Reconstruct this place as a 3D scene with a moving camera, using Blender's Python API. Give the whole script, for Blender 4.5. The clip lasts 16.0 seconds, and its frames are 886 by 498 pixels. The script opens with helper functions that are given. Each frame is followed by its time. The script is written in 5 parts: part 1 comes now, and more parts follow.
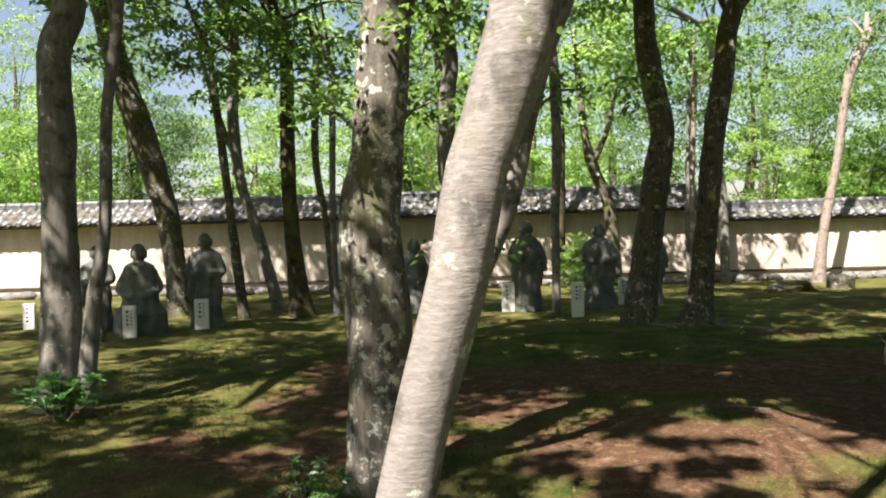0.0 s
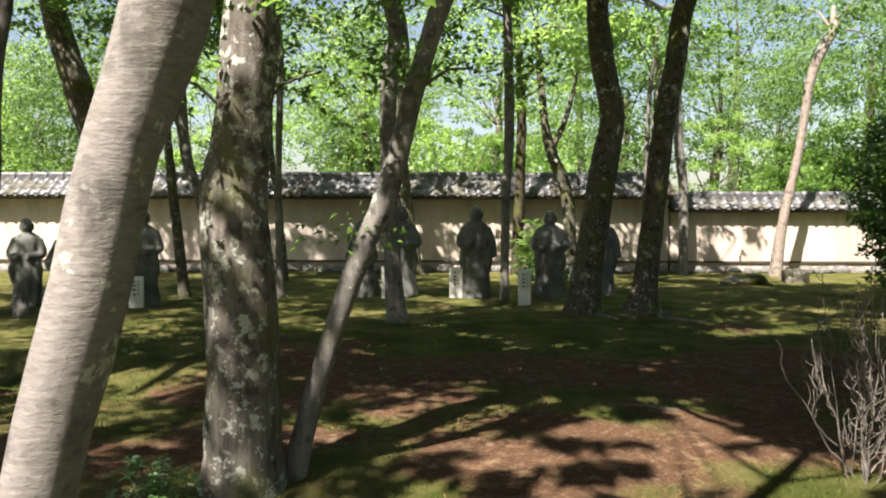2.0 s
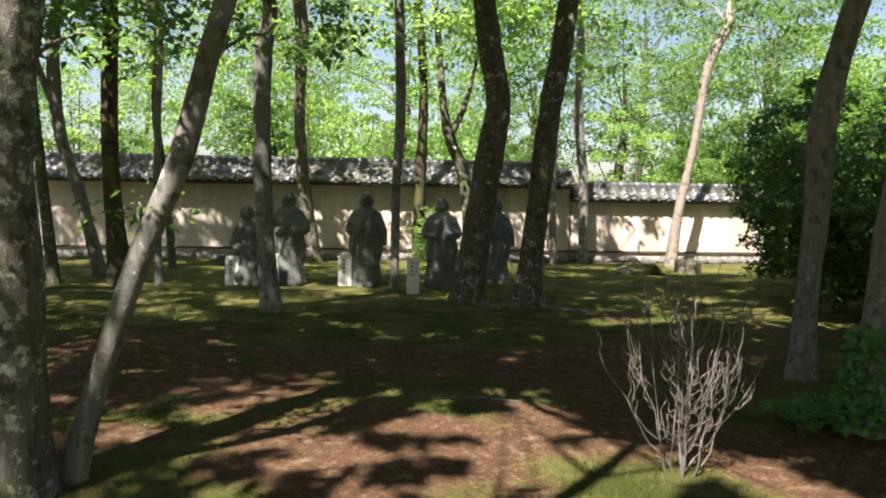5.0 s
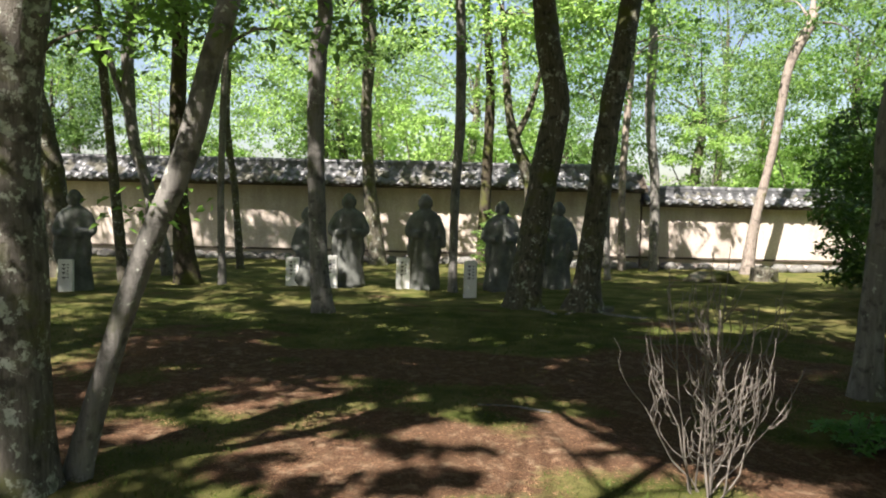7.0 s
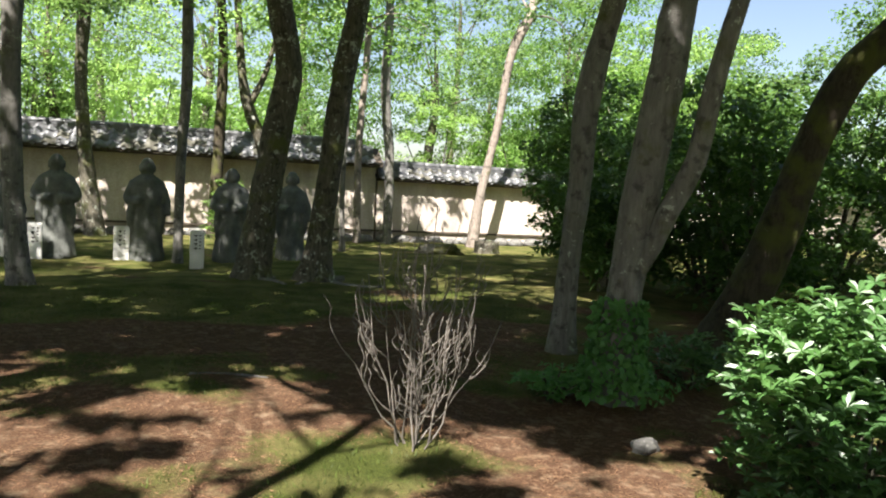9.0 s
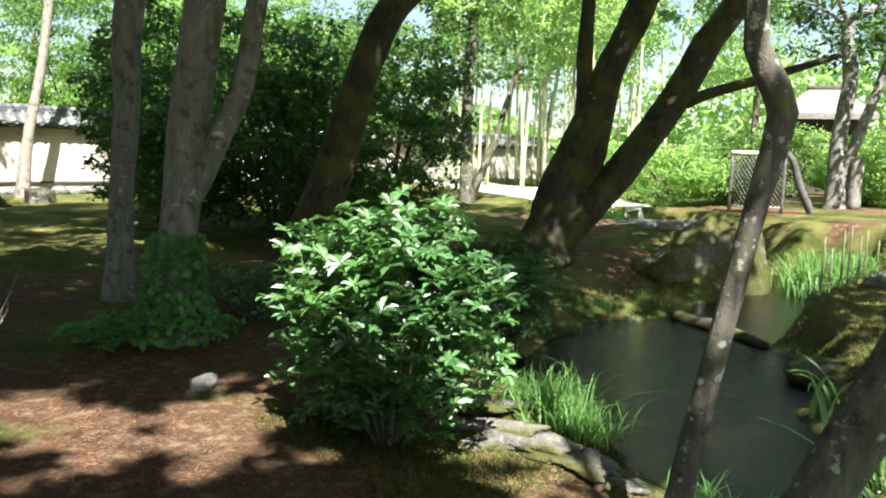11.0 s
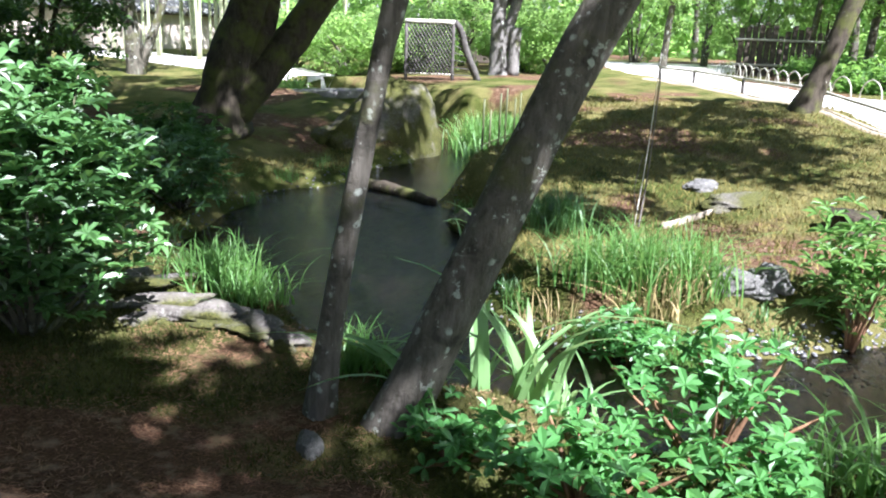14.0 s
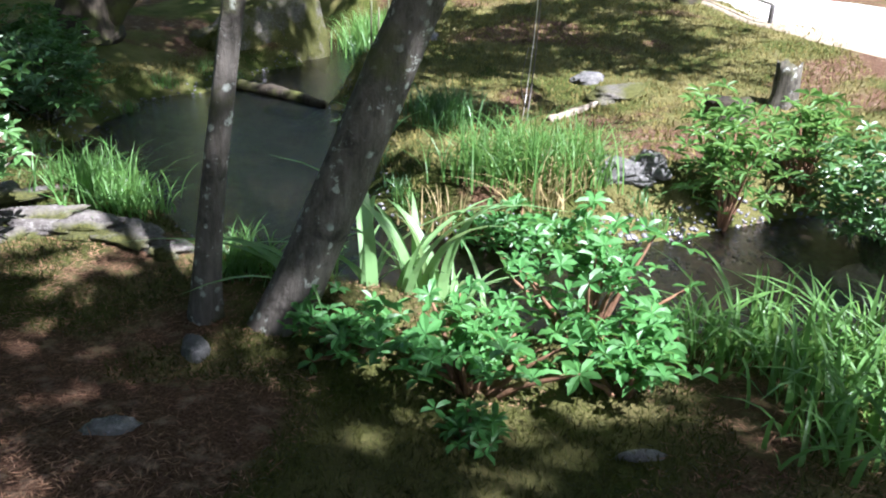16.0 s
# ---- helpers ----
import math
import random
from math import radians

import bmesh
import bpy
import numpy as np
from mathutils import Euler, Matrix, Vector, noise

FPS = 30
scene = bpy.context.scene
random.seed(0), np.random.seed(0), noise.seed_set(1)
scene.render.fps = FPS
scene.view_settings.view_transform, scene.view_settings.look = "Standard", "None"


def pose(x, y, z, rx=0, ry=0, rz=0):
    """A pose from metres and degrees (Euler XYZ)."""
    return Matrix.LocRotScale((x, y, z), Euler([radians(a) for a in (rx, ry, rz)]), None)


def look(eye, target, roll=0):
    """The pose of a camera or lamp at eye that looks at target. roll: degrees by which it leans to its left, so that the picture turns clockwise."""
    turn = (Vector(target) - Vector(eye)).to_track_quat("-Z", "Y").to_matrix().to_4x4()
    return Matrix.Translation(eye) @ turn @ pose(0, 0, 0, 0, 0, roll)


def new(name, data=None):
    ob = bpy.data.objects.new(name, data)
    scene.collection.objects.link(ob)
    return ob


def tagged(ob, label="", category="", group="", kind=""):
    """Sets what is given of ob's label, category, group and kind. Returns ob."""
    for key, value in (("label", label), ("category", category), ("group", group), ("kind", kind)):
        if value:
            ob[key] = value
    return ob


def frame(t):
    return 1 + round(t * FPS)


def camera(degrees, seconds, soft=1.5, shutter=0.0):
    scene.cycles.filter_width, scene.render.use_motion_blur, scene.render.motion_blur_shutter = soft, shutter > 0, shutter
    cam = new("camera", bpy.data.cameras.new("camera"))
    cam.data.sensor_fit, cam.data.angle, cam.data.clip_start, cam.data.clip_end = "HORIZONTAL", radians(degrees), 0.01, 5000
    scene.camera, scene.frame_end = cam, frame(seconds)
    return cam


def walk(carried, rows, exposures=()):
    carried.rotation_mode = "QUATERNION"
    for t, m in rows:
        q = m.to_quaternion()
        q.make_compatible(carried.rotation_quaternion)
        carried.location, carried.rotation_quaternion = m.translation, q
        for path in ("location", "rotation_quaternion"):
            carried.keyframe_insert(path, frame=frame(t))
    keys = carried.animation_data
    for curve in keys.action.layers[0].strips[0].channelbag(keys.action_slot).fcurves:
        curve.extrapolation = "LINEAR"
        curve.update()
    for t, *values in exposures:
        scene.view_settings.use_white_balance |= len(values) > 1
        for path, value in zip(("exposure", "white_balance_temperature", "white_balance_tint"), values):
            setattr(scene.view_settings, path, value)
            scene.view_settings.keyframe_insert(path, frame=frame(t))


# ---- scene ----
cam = camera(59.0, 16.0, soft=2.0)
PATH = [
    (0, (0.194, -0.439, 1.48), (0.104, 1.559, 1.439), -1.6),
    (0.5, (0.317, -0.308, 1.51), (0.246, 1.69, 1.468), -0.9),
    (1, (0.445, -0.211, 1.506), (0.475, 1.788, 1.434), -1.0),
    (1.5, (0.614, -0.14, 1.499), (0.64, 1.858, 1.418), -0.0),
    (2, (0.762, -0.118, 1.501), (0.723, 1.879, 1.413), 0.1),
    (2.5, (0.861, -0.133, 1.496), (0.809, 1.864, 1.404), 0.1),
    (3, (0.95, -0.177, 1.496), (0.96, 1.821, 1.397), 0.0),
    (3.5, (1.006, -0.042, 1.459), (1.162, 1.949, 1.36), -0.1),
    (3.7, (1.04, -0.047, 1.48), (1.23, 1.941, 1.379), 0.2),
    (5.8, (1.654, 0.322, 1.456), (1.732, 2.317, 1.338), 1.3),
    (6, (1.702, 0.335, 1.466), (1.747, 2.331, 1.348), 1.1),
    (6.5, (1.743, 0.342, 1.465), (1.703, 2.339, 1.355), 0.9),
    (7, (1.777, 0.341, 1.443), (1.723, 2.337, 1.336), 1.3),
    (7.5, (1.813, 0.339, 1.446), (1.881, 2.334, 1.328), 1.8),
    (8, (1.862, 0.348, 1.437), (2.073, 2.333, 1.316), 2.1),
    (8.2, (1.876, 0.351, 1.419), (2.16, 2.327, 1.297), 2.4),
    (10.3, (2.114, 0.5, 1.263), (3.239, 2.139, 1.042), 1.6),
    (10.5, (2.145, 0.494, 1.254), (3.36, 2.066, 1.022), 1.3),
    (11, (2.234, 0.475, 1.238), (3.685, 1.83, 0.999), 1.8),
    (11.5, (2.276, 0.433, 1.244), (3.86, 1.628, 0.992), 1.5),
    (12, (2.306, 0.388, 1.242), (3.984, 1.442, 0.972), 1.6),
    (12.5, (2.328, 0.361, 1.229), (4.077, 1.279, 0.915), 1.8),
    (13, (2.343, 0.339, 1.207), (4.133, 1.15, 0.833), 2.2),
    (13.5, (2.35, 0.325, 1.189), (4.157, 1.06, 0.746), 2.2),
    (14, (2.349, 0.304, 1.171), (4.155, 0.985, 0.648), 2.2),
    (14.5, (2.348, 0.281, 1.151), (4.151, 0.895, 0.54), 2.3),
    (15, (2.353, 0.259, 1.144), (4.152, 0.823, 0.476), 2.2),
    (15.5, (2.364, 0.24, 1.137), (4.172, 0.727, 0.433), 2.2),
    (16, (2.366, 0.223, 1.128), (4.176, 0.641, 0.386), 1.8),
]
EXPOSURE = ((0.0, 1.95, 7300, 16), (8.0, 2.0, 7000, 15), (11.0, 2.38, 6600, 8), (13.0, 2.45, 6000, 15), (16.0, 2.28, 5750, 21))
walk(cam, [(t, look(eye, target, roll)) for t, eye, target, roll in PATH], EXPOSURE)

# ---- light ----
SUN_TO = Vector((-0.38, -0.62, 0.95)).normalized()
world = bpy.data.worlds.new("sky")
scene.world = world
world.use_nodes = True
wn = world.node_tree
sky = wn.nodes.new("ShaderNodeTexSky")
sky.sky_type, sky.sun_disc = "NISHITA", False
sky.sun_elevation, sky.sun_rotation = math.asin(SUN_TO.z), math.atan2(SUN_TO.x, SUN_TO.y)
sky.air_density, sky.dust_density = 1.0, 1.6
wn.links.new(sky.outputs[0], wn.nodes["Background"].inputs[0])
wn.nodes["Background"].inputs[1].default_value = 0.05
sun = new("sun", bpy.data.lights.new("sun", "SUN"))
sun.data.energy, sun.data.angle, sun.data.color = 5.0, radians(0.6), (1.0, 0.98, 0.95)
sun.matrix_world = look((0, 0, 30), Vector((0, 0, 30)) - SUN_TO)


# ---- materials ----
class Nodes:
    def __init__(self, name):
        self.m = bpy.data.materials.new(name)
        self.m.use_nodes = True
        self.t = self.m.node_tree
        self.bsdf = self.t.nodes["Principled BSDF"]
        self.out = self.t.nodes["Material Output"]
        self.co = self.add("ShaderNodeTexCoord").outputs["Object"]

    def add(self, kind, **values):
        n = self.t.nodes.new(kind)
        for key, v in values.items():
            n.inputs[key.replace("_", " ")].default_value = v
        return n

    def link(self, a, b):
        self.t.links.new(a, b)

    def scaled(self, sx, sy, sz):
        n = self.add("ShaderNodeMapping")
        n.inputs["Scale"].default_value = (sx, sy, sz)
        self.link(self.co, n.inputs[0])
        return n.outputs[0]

    def noise(self, scale, detail=4.0, rough=0.6, co=None):
        n = self.add("ShaderNodeTexNoise", Scale=scale, Detail=detail, Roughness=rough)
        self.link(co or self.co, n.inputs["Vector"])
        return n.outputs["Fac"]

    def voronoi(self, scale, co=None, feature="F1"):
        n = self.add("ShaderNodeTexVoronoi", Scale=scale)
        n.feature = feature
        self.link(co or self.co, n.inputs["Vector"])
        return n.outputs[0]

    def ramp(self, fac, *stops):
        n = self.add("ShaderNodeValToRGB")
        el = n.color_ramp.elements
        while len(el) < len(stops):
            el.new(0.5)
        for e, (p, c) in zip(el, stops):
            e.position = p
            e.color = (c, c, c, 1) if isinstance(c, (int, float)) else (*c, 1)
        self.link(fac, n.inputs[0])
        return n.outputs[0]

    def mix(self, fac, a, b, kind="MIX"):
        n = self.add("ShaderNodeMix")
        n.data_type, n.blend_type = "RGBA", kind
        for sock, v in ((n.inputs[0], fac), (n.inputs[6], a), (n.inputs[7], b)):
            if isinstance(v, (int, float)):
                sock.default_value = v
            elif isinstance(v, tuple):
                sock.default_value = (*v, 1)
            else:
                self.link(v, sock)
        return n.outputs[2]

    def done(self, colour, rough=0.8, height=None, depth=0.01, strength=0.6, spec=0.3):
        if isinstance(colour, tuple):
            self.bsdf.inputs["Base Color"].default_value = (*colour, 1)
        else:
            self.link(colour, self.bsdf.inputs["Base Color"])
        if isinstance(rough, (int, float)):
            self.bsdf.inputs["Roughness"].default_value = rough
        else:
            self.link(rough, self.bsdf.inputs["Roughness"])
        self.bsdf.inputs["Specular IOR Level"].default_value = spec
        if height is not None:
            b = self.add("ShaderNodeBump", Strength=strength, Distance=depth)
            self.link(height, b.inputs["Height"])
            self.link(b.outputs[0], self.bsdf.inputs["Normal"])
        return self.m


def bark(name, dark, pale, lichen=0.0, moss=0.0, ring=False, fissure=14.0, spot_scale=5.5, discs=0.0):
    """Bark with grain along or across the stem, lichen spots and moss."""
    k = Nodes(name)
    grain = k.noise(1.0, 6, 0.7, k.scaled(26, 26, 120) if ring else k.scaled(fissure * 2.2, fissure * 2.2, fissure * 0.45))
    broad = k.noise(2.2, 4, 0.6)
    c = k.mix(k.ramp(grain, (0.3, 0.0), (0.7, 1.0)), dark, pale)
    c = k.mix(k.ramp(broad, (0.35, 0.0), (0.7, 0.65)), c, tuple(0.55 * v for v in pale))
    if lichen:
        blot, edge = k.noise(spot_scale, 6, 0.72), k.noise(21.0, 5, 0.7)
        both = k.mix(0.42, blot, edge)
        spot = k.ramp(both, (0.635 - lichen * 0.13, 0.0), (0.665 - lichen * 0.13, 0.85))
        c = k.mix(spot, c, k.mix(k.noise(60.0, 3), (0.24, 0.27, 0.22), (0.50, 0.52, 0.46)))
        c = k.mix(k.ramp(k.noise(9.0, 5), (0.54, 0.0), (0.64, 0.6)), c, tuple(0.35 * v for v in dark))
    if discs:
        warp = k.mix(0.06, k.co, k.add("ShaderNodeTexNoise", Scale=9.0).outputs["Color"])
        far_off = k.voronoi(discs, warp)
        round_spot = k.mix(1.0, k.ramp(k.mix(0.35, far_off, k.noise(34.0, 4, 0.7)), (0.27, 1.0), (0.35, 0.0)), k.ramp(k.noise(4.5, 4), (0.40, 0.0), (0.52, 1.0)), "MULTIPLY")
        c = k.mix(round_spot, c, k.mix(k.noise(75.0, 3), (0.20, 0.23, 0.19), (0.44, 0.46, 0.40)))
    if moss:
        c = k.mix(k.ramp(k.noise(3.0, 5), (0.62 - moss * 0.25, 0.0), (0.75 - moss * 0.2, 0.85)), c, (0.075, 0.085, 0.02))
    return k.done(c, 0.85, k.mix(0.5, grain, k.noise(70.0, 4)), 0.005 if ring else 0.012, 0.9, 0.2)


def leaf(name, top, through_colour, gloss=0.35, vary=0.5, share=0.45):
    """A thin leaf: diffuse, let through by the sun, with a waxy gloss."""
    k = Nodes(name)
    rnd = k.add("ShaderNodeNewGeometry").outputs["Random Per Island"]
    c = k.mix(rnd, tuple(v * (1 - vary) for v in top), tuple(v * (1 + vary * 0.7) for v in top))
    c = k.mix(k.ramp(k.noise(0.9, 2), (0.35, 0.0), (0.7, 0.6)), c, tuple((a + b) / 2 for a, b in zip(top, through_colour)))
    k.done(c, 0.42, None, spec=gloss)
    tr = k.add("ShaderNodeBsdfTranslucent")
    k.link(k.mix(rnd, through_colour, tuple(v * 0.7 for v in through_colour)), tr.inputs[0])
    mx = k.add("ShaderNodeMixShader")
    mx.inputs[0].default_value = share
    k.link(k.bsdf.outputs[0], mx.inputs[1])
    k.link(tr.outputs[0], mx.inputs[2])
    k.link(mx.outputs[0], k.out.inputs[0])
    return k.m


def plain(name, a, b, scale=8.0, rough=0.8, depth=0.006, fine=60.0, spec=0.3):
    k = Nodes(name)
    n1, n2 = k.noise(scale, 5), k.noise(fine, 4)
    c = k.mix(k.ramp(n1, (0.3, 0.0), (0.7, 1.0)), a, b)
    c = k.mix(k.ramp(n2, (0.35, 0.35), (0.6, 0.0)), c, tuple(v * 0.5 for v in a))
    return k.done(c, rough, n2, depth, 0.7, spec)


def ground_material():
    k = Nodes("moss_and_needles")
    a = k.add("ShaderNodeAttribute")
    a.attribute_name = "moss"
    fine, mid, huge = k.noise(95.0, 5, 0.75), k.noise(11.0, 5, 0.65), k.noise(1.6, 4, 0.6)
    litter = k.mix(k.ramp(fine, (0.3, 0.0), (0.7, 1.0)), (0.022, 0.012, 0.008), (0.21, 0.12, 0.07))
    litter = k.mix(k.ramp(mid, (0.52, 0.0), (0.7, 0.6)), litter, (0.36, 0.27, 0.18))
    moss = k.mix(k.ramp(fine, (0.3, 0.0), (0.7, 1.0)), (0.012, 0.021, 0.005), (0.105, 0.125, 0.026))
    moss = k.mix(k.ramp(huge, (0.4, 0.0), (0.7, 0.7)), moss, (0.24, 0.20, 0.085))
    edge = k.mix(0.45, a.outputs["Fac"], mid, "OVERLAY")
    c = k.mix(k.ramp(edge, (0.42, 0.0), (0.58, 1.0)), litter, moss)
    h = k.mix(0.5, mid, fine)
    return k.done(c, 0.95, h, 0.05, 1.0, 0.1)


def water_material():
    """Clear shallow water over a brown bed: tinted, with a mirror's gloss."""
    k = Nodes("stream_water")
    t = k.add("ShaderNodeBsdfTransparent")
    t.inputs[0].default_value = (0.27, 0.26, 0.24, 1)
    g = k.add("ShaderNodeBsdfGlossy", Roughness=0.04)
    f = k.add("ShaderNodeFresnel", IOR=1.43)
    b = k.add("ShaderNodeBump", Strength=0.9, Distance=0.03)
    k.link(k.mix(0.6, k.noise(3.5, 3), k.noise(1.0, 4, 0.65, k.scaled(14, 30, 20))), b.inputs["Height"])
    k.link(b.outputs[0], g.inputs["Normal"])
    k.link(b.outputs[0], f.inputs["Normal"])
    m = k.add("ShaderNodeMixShader")
    k.link(f.outputs[0], m.inputs[0])
    k.link(t.outputs[0], m.inputs[1])
    k.link(g.outputs[0], m.inputs[2])
    k.link(m.outputs[0], k.out.inputs[0])
    return k.m


def rock_material(name, a, b, moss):
    k = Nodes(name)
    n1, n2 = k.noise(5.0, 6, 0.7), k.noise(40.0, 4)
    c = k.mix(k.ramp(n1, (0.3, 0.0), (0.7, 1.0)), a, b)
    c = k.mix(k.ramp(n2, (0.55, 0.0), (0.7, 0.6)), c, (0.32, 0.32, 0.29))
    if moss:
        c = k.mix(k.ramp(k.noise(2.6, 5), (0.58 - moss * 0.3, 0.0), (0.68 - moss * 0.25, 0.95)), c, k.mix(k.ramp(k.noise(70.0, 4, 0.7), (0.3, 0.0), (0.7, 1.0)), (0.022, 0.030, 0.007), (0.11, 0.11, 0.022)))
    return k.done(c, 0.9, k.mix(0.5, n1, k.noise(55.0, 4, 0.7)), 0.05, 1.0, 0.2)


def plaster_material():
    k = Nodes("earthen_plaster")
    streak = k.noise(1.0, 5, 0.65, k.scaled(2.2, 2.2, 0.5))
    c = k.mix(k.ramp(streak, (0.3, 0.0), (0.7, 1.0)), (0.34, 0.295, 0.26), (0.58, 0.52, 0.465))
    c = k.mix(k.ramp(k.noise(30.0, 4), (0.4, 0.35), (0.62, 0.0)), c, (0.28, 0.22, 0.17))
    c = k.mix(k.ramp(k.noise(0.8, 4), (0.52, 0.0), (0.7, 0.5)), c, (0.36, 0.30, 0.25))
    return k.done(c, 0.93, streak, 0.01, 0.4, 0.15)


M_ground, M_water = ground_material(), water_material()
M_bed = plain("stream_bed_gravel", (0.035, 0.028, 0.022), (0.24, 0.18, 0.14), 14, 0.6, 0.01, 45)
M_cherry = bark("pale_cherry_bark", (0.115, 0.105, 0.095), (0.26, 0.245, 0.228), 0.55, 0.1, ring=True, spot_scale=7.0)
M_lichen = bark("lichen_spotted_bark", (0.030, 0.026, 0.020), (0.19, 0.175, 0.15), 0.8, 0.4, spot_scale=8.0)
M_spots = bark("dark_bark_with_small_lichens", (0.045, 0.040, 0.030), (0.16, 0.145, 0.12), 0.5, 0.3, spot_scale=13.0, discs=17.0)
M_grey = bark("grey_smooth_bark", (0.070, 0.066, 0.058), (0.24, 0.23, 0.21), 0.45, 0.15, fissure=8)
M_mossy = bark("mossy_brown_bark", (0.016, 0.013, 0.010), (0.075, 0.062, 0.042), 0.12, 0.6)
M_darkb = bark("dark_bark", (0.022, 0.020, 0.015), (0.15, 0.138, 0.105), 0.6, 0.4)
M_red = bark("reddish_pine_bark", (0.12, 0.10, 0.085), (0.31, 0.265, 0.225), 0.2, 0.1)
M_twig = bark("dry_twig", (0.07, 0.06, 0.05), (0.24, 0.215, 0.19), 0, 0)
M_maple = leaf("maple_leaf", (0.055, 0.125, 0.03), (0.25, 0.46, 0.09), share=0.5)
# Darker, less translucent leaf for crowns mostly unseen, to dim the light beneath.
M_canopy = leaf("dimming_canopy_leaf", (0.04, 0.08, 0.02), (0.07, 0.15, 0.025), share=0.4)
# Brighter maple_leaf copy: the foliage's sunlit glow is put into its colour.
M_maple2 = leaf("sunlit_tint_maple_leaf", (0.085, 0.165, 0.045), (0.42, 0.64, 0.18), share=0.62)
M_ever = leaf("evergreen_leaf", (0.038, 0.085, 0.026), (0.14, 0.28, 0.05), 0.45, share=0.36)
M_conifer = leaf("conifer_needle", (0.05, 0.11, 0.04), (0.20, 0.34, 0.09), 0.25, share=0.42)
M_waxy = leaf("waxy_shrub_leaf", (0.045, 0.115, 0.035), (0.16, 0.34, 0.07), 0.75, 0.4, share=0.25)
M_herb = leaf("soft_herb_leaf", (0.05, 0.16, 0.045), (0.20, 0.46, 0.10), 0.4, 0.4, share=0.35)
M_grass = leaf("grass_blade", (0.075, 0.175, 0.045), (0.26, 0.46, 0.11), 0.35, 0.5, share=0.4)
M_iris = leaf("iris_blade", (0.14, 0.27, 0.10), (0.40, 0.60, 0.22), 0.5, 0.3, share=0.4)
M_grassmoss = leaf("moss_frond", (0.048, 0.052, 0.014), (0.11, 0.115, 0.028), 0.1, 0.6, share=0.2)
M_mossgreen = leaf("green_moss_frond", (0.06, 0.085, 0.02), (0.14, 0.18, 0.04), 0.1, 0.6, share=0.2)
M_golden = leaf("golden_moss_frond", (0.155, 0.135, 0.045), (0.24, 0.21, 0.07), 0.1, 0.6, share=0.2)
M_ledge = rock_material("pale_weathered_ledge", (0.07, 0.062, 0.052), (0.27, 0.25, 0.225), 0.45)
M_pebble = plain("pale_wet_pebble", (0.06, 0.06, 0.065), (0.27, 0.265, 0.26), 30, 0.25, 0.003, 80, 0.6)
M_drygrass = leaf("dry_straw_blade", (0.34, 0.27, 0.13), (0.42, 0.34, 0.16), 0.2, 0.4, share=0.3)
M_needle = plain("fallen_needle", (0.20, 0.10, 0.055), (0.34, 0.21, 0.12), 3)
M_drystem = plain("dry_red_stem", (0.12, 0.065, 0.035), (0.24, 0.13, 0.07), 9)
M_stone = rock_material("grey_stone", (0.075, 0.075, 0.07), (0.22, 0.215, 0.20), 0.0)
M_mossrock = rock_material("mossy_rock", (0.06, 0.055, 0.045), (0.24, 0.22, 0.18), 0.62)
M_statue = plain("weathered_granite", (0.065, 0.071, 0.064), (0.165, 0.175, 0.16), 5, 0.85, 0.008, 70)
M_tile = plain("weathered_roof_tile", (0.05, 0.053, 0.057), (0.17, 0.175, 0.18), 6, 0.42, 0.004, 50, 0.5)
M_tilemoss = plain("mossy_roof_tile", (0.06, 0.058, 0.042), (0.15, 0.145, 0.12), 5, 0.7, 0.006, 50)
M_plaster = plaster_material()
M_wood = plain("dark_old_timber", (0.035, 0.028, 0.022), (0.10, 0.08, 0.06), 12, 0.85, 0.004, 60)
M_palewood = plain("pale_cut_wood", (0.22, 0.18, 0.13), (0.42, 0.36, 0.28), 12, 0.85, 0.004, 60)
M_sign = plain("white_sign_stone", (0.62, 0.62, 0.60), (0.80, 0.80, 0.78), 4, 0.7, 0.002, 60)
M_ink = plain("black_ink", (0.03, 0.03, 0.03), (0.06, 0.06, 0.06), 20)
M_gravel = plain("pale_gravel", (0.42, 0.40, 0.37), (0.66, 0.64, 0.60), 3, 0.95, 0.01, 130)
# Pale ground colour that carries the glare of full sun by the path.
M_glare = plain("sun_glare_ground", (0.22, 0.18, 0.12), (0.36, 0.31, 0.22), 5, 0.95, 0.008, 110)
M_bamboo = plain("weathered_bamboo", (0.28, 0.27, 0.22), (0.52, 0.50, 0.42), 9, 0.6, 0.003, 40)
M_gbamboo = plain("green_bamboo_cane", (0.25, 0.28, 0.15), (0.44, 0.47, 0.31), 4, 0.45, 0.002, 40, 0.5)
M_oldcane = plain("old_green_cane", (0.05, 0.06, 0.025), (0.14, 0.15, 0.07), 6, 0.6)
M_brush = plain("dark_brushwood", (0.035, 0.032, 0.028), (0.12, 0.11, 0.10), 14, 0.85, 0.006, 60)
M_rope = plain("pale_cord", (0.55, 0.52, 0.46), (0.75, 0.72, 0.66), 20)
M_roofbark = plain("pale_bark_roof", (0.12, 0.105, 0.095), (0.24, 0.215, 0.195), 7, 0.9, 0.01, 40)


# ---- helpers for meshes ----
def mesh_of(name, verts, faces, material, smooth=True):
    me = bpy.data.meshes.new(name)
    me.from_pydata([tuple(v) for v in verts], [], faces)
    if smooth:
        me.polygons.foreach_set("use_smooth", [True] * len(me.polygons))
    if material:
        me.materials.append(material)
    return me


def from_bm(name, bm, material, smooth=False):
    me = bpy.data.meshes.new(name)
    bm.to_mesh(me)
    bm.free()
    if smooth:
        me.polygons.foreach_set("use_smooth", [True] * len(me.polygons))
    me.materials.append(material)
    return me


def part(name, data, parent, label="", kind=""):
    ob = new(name, data)
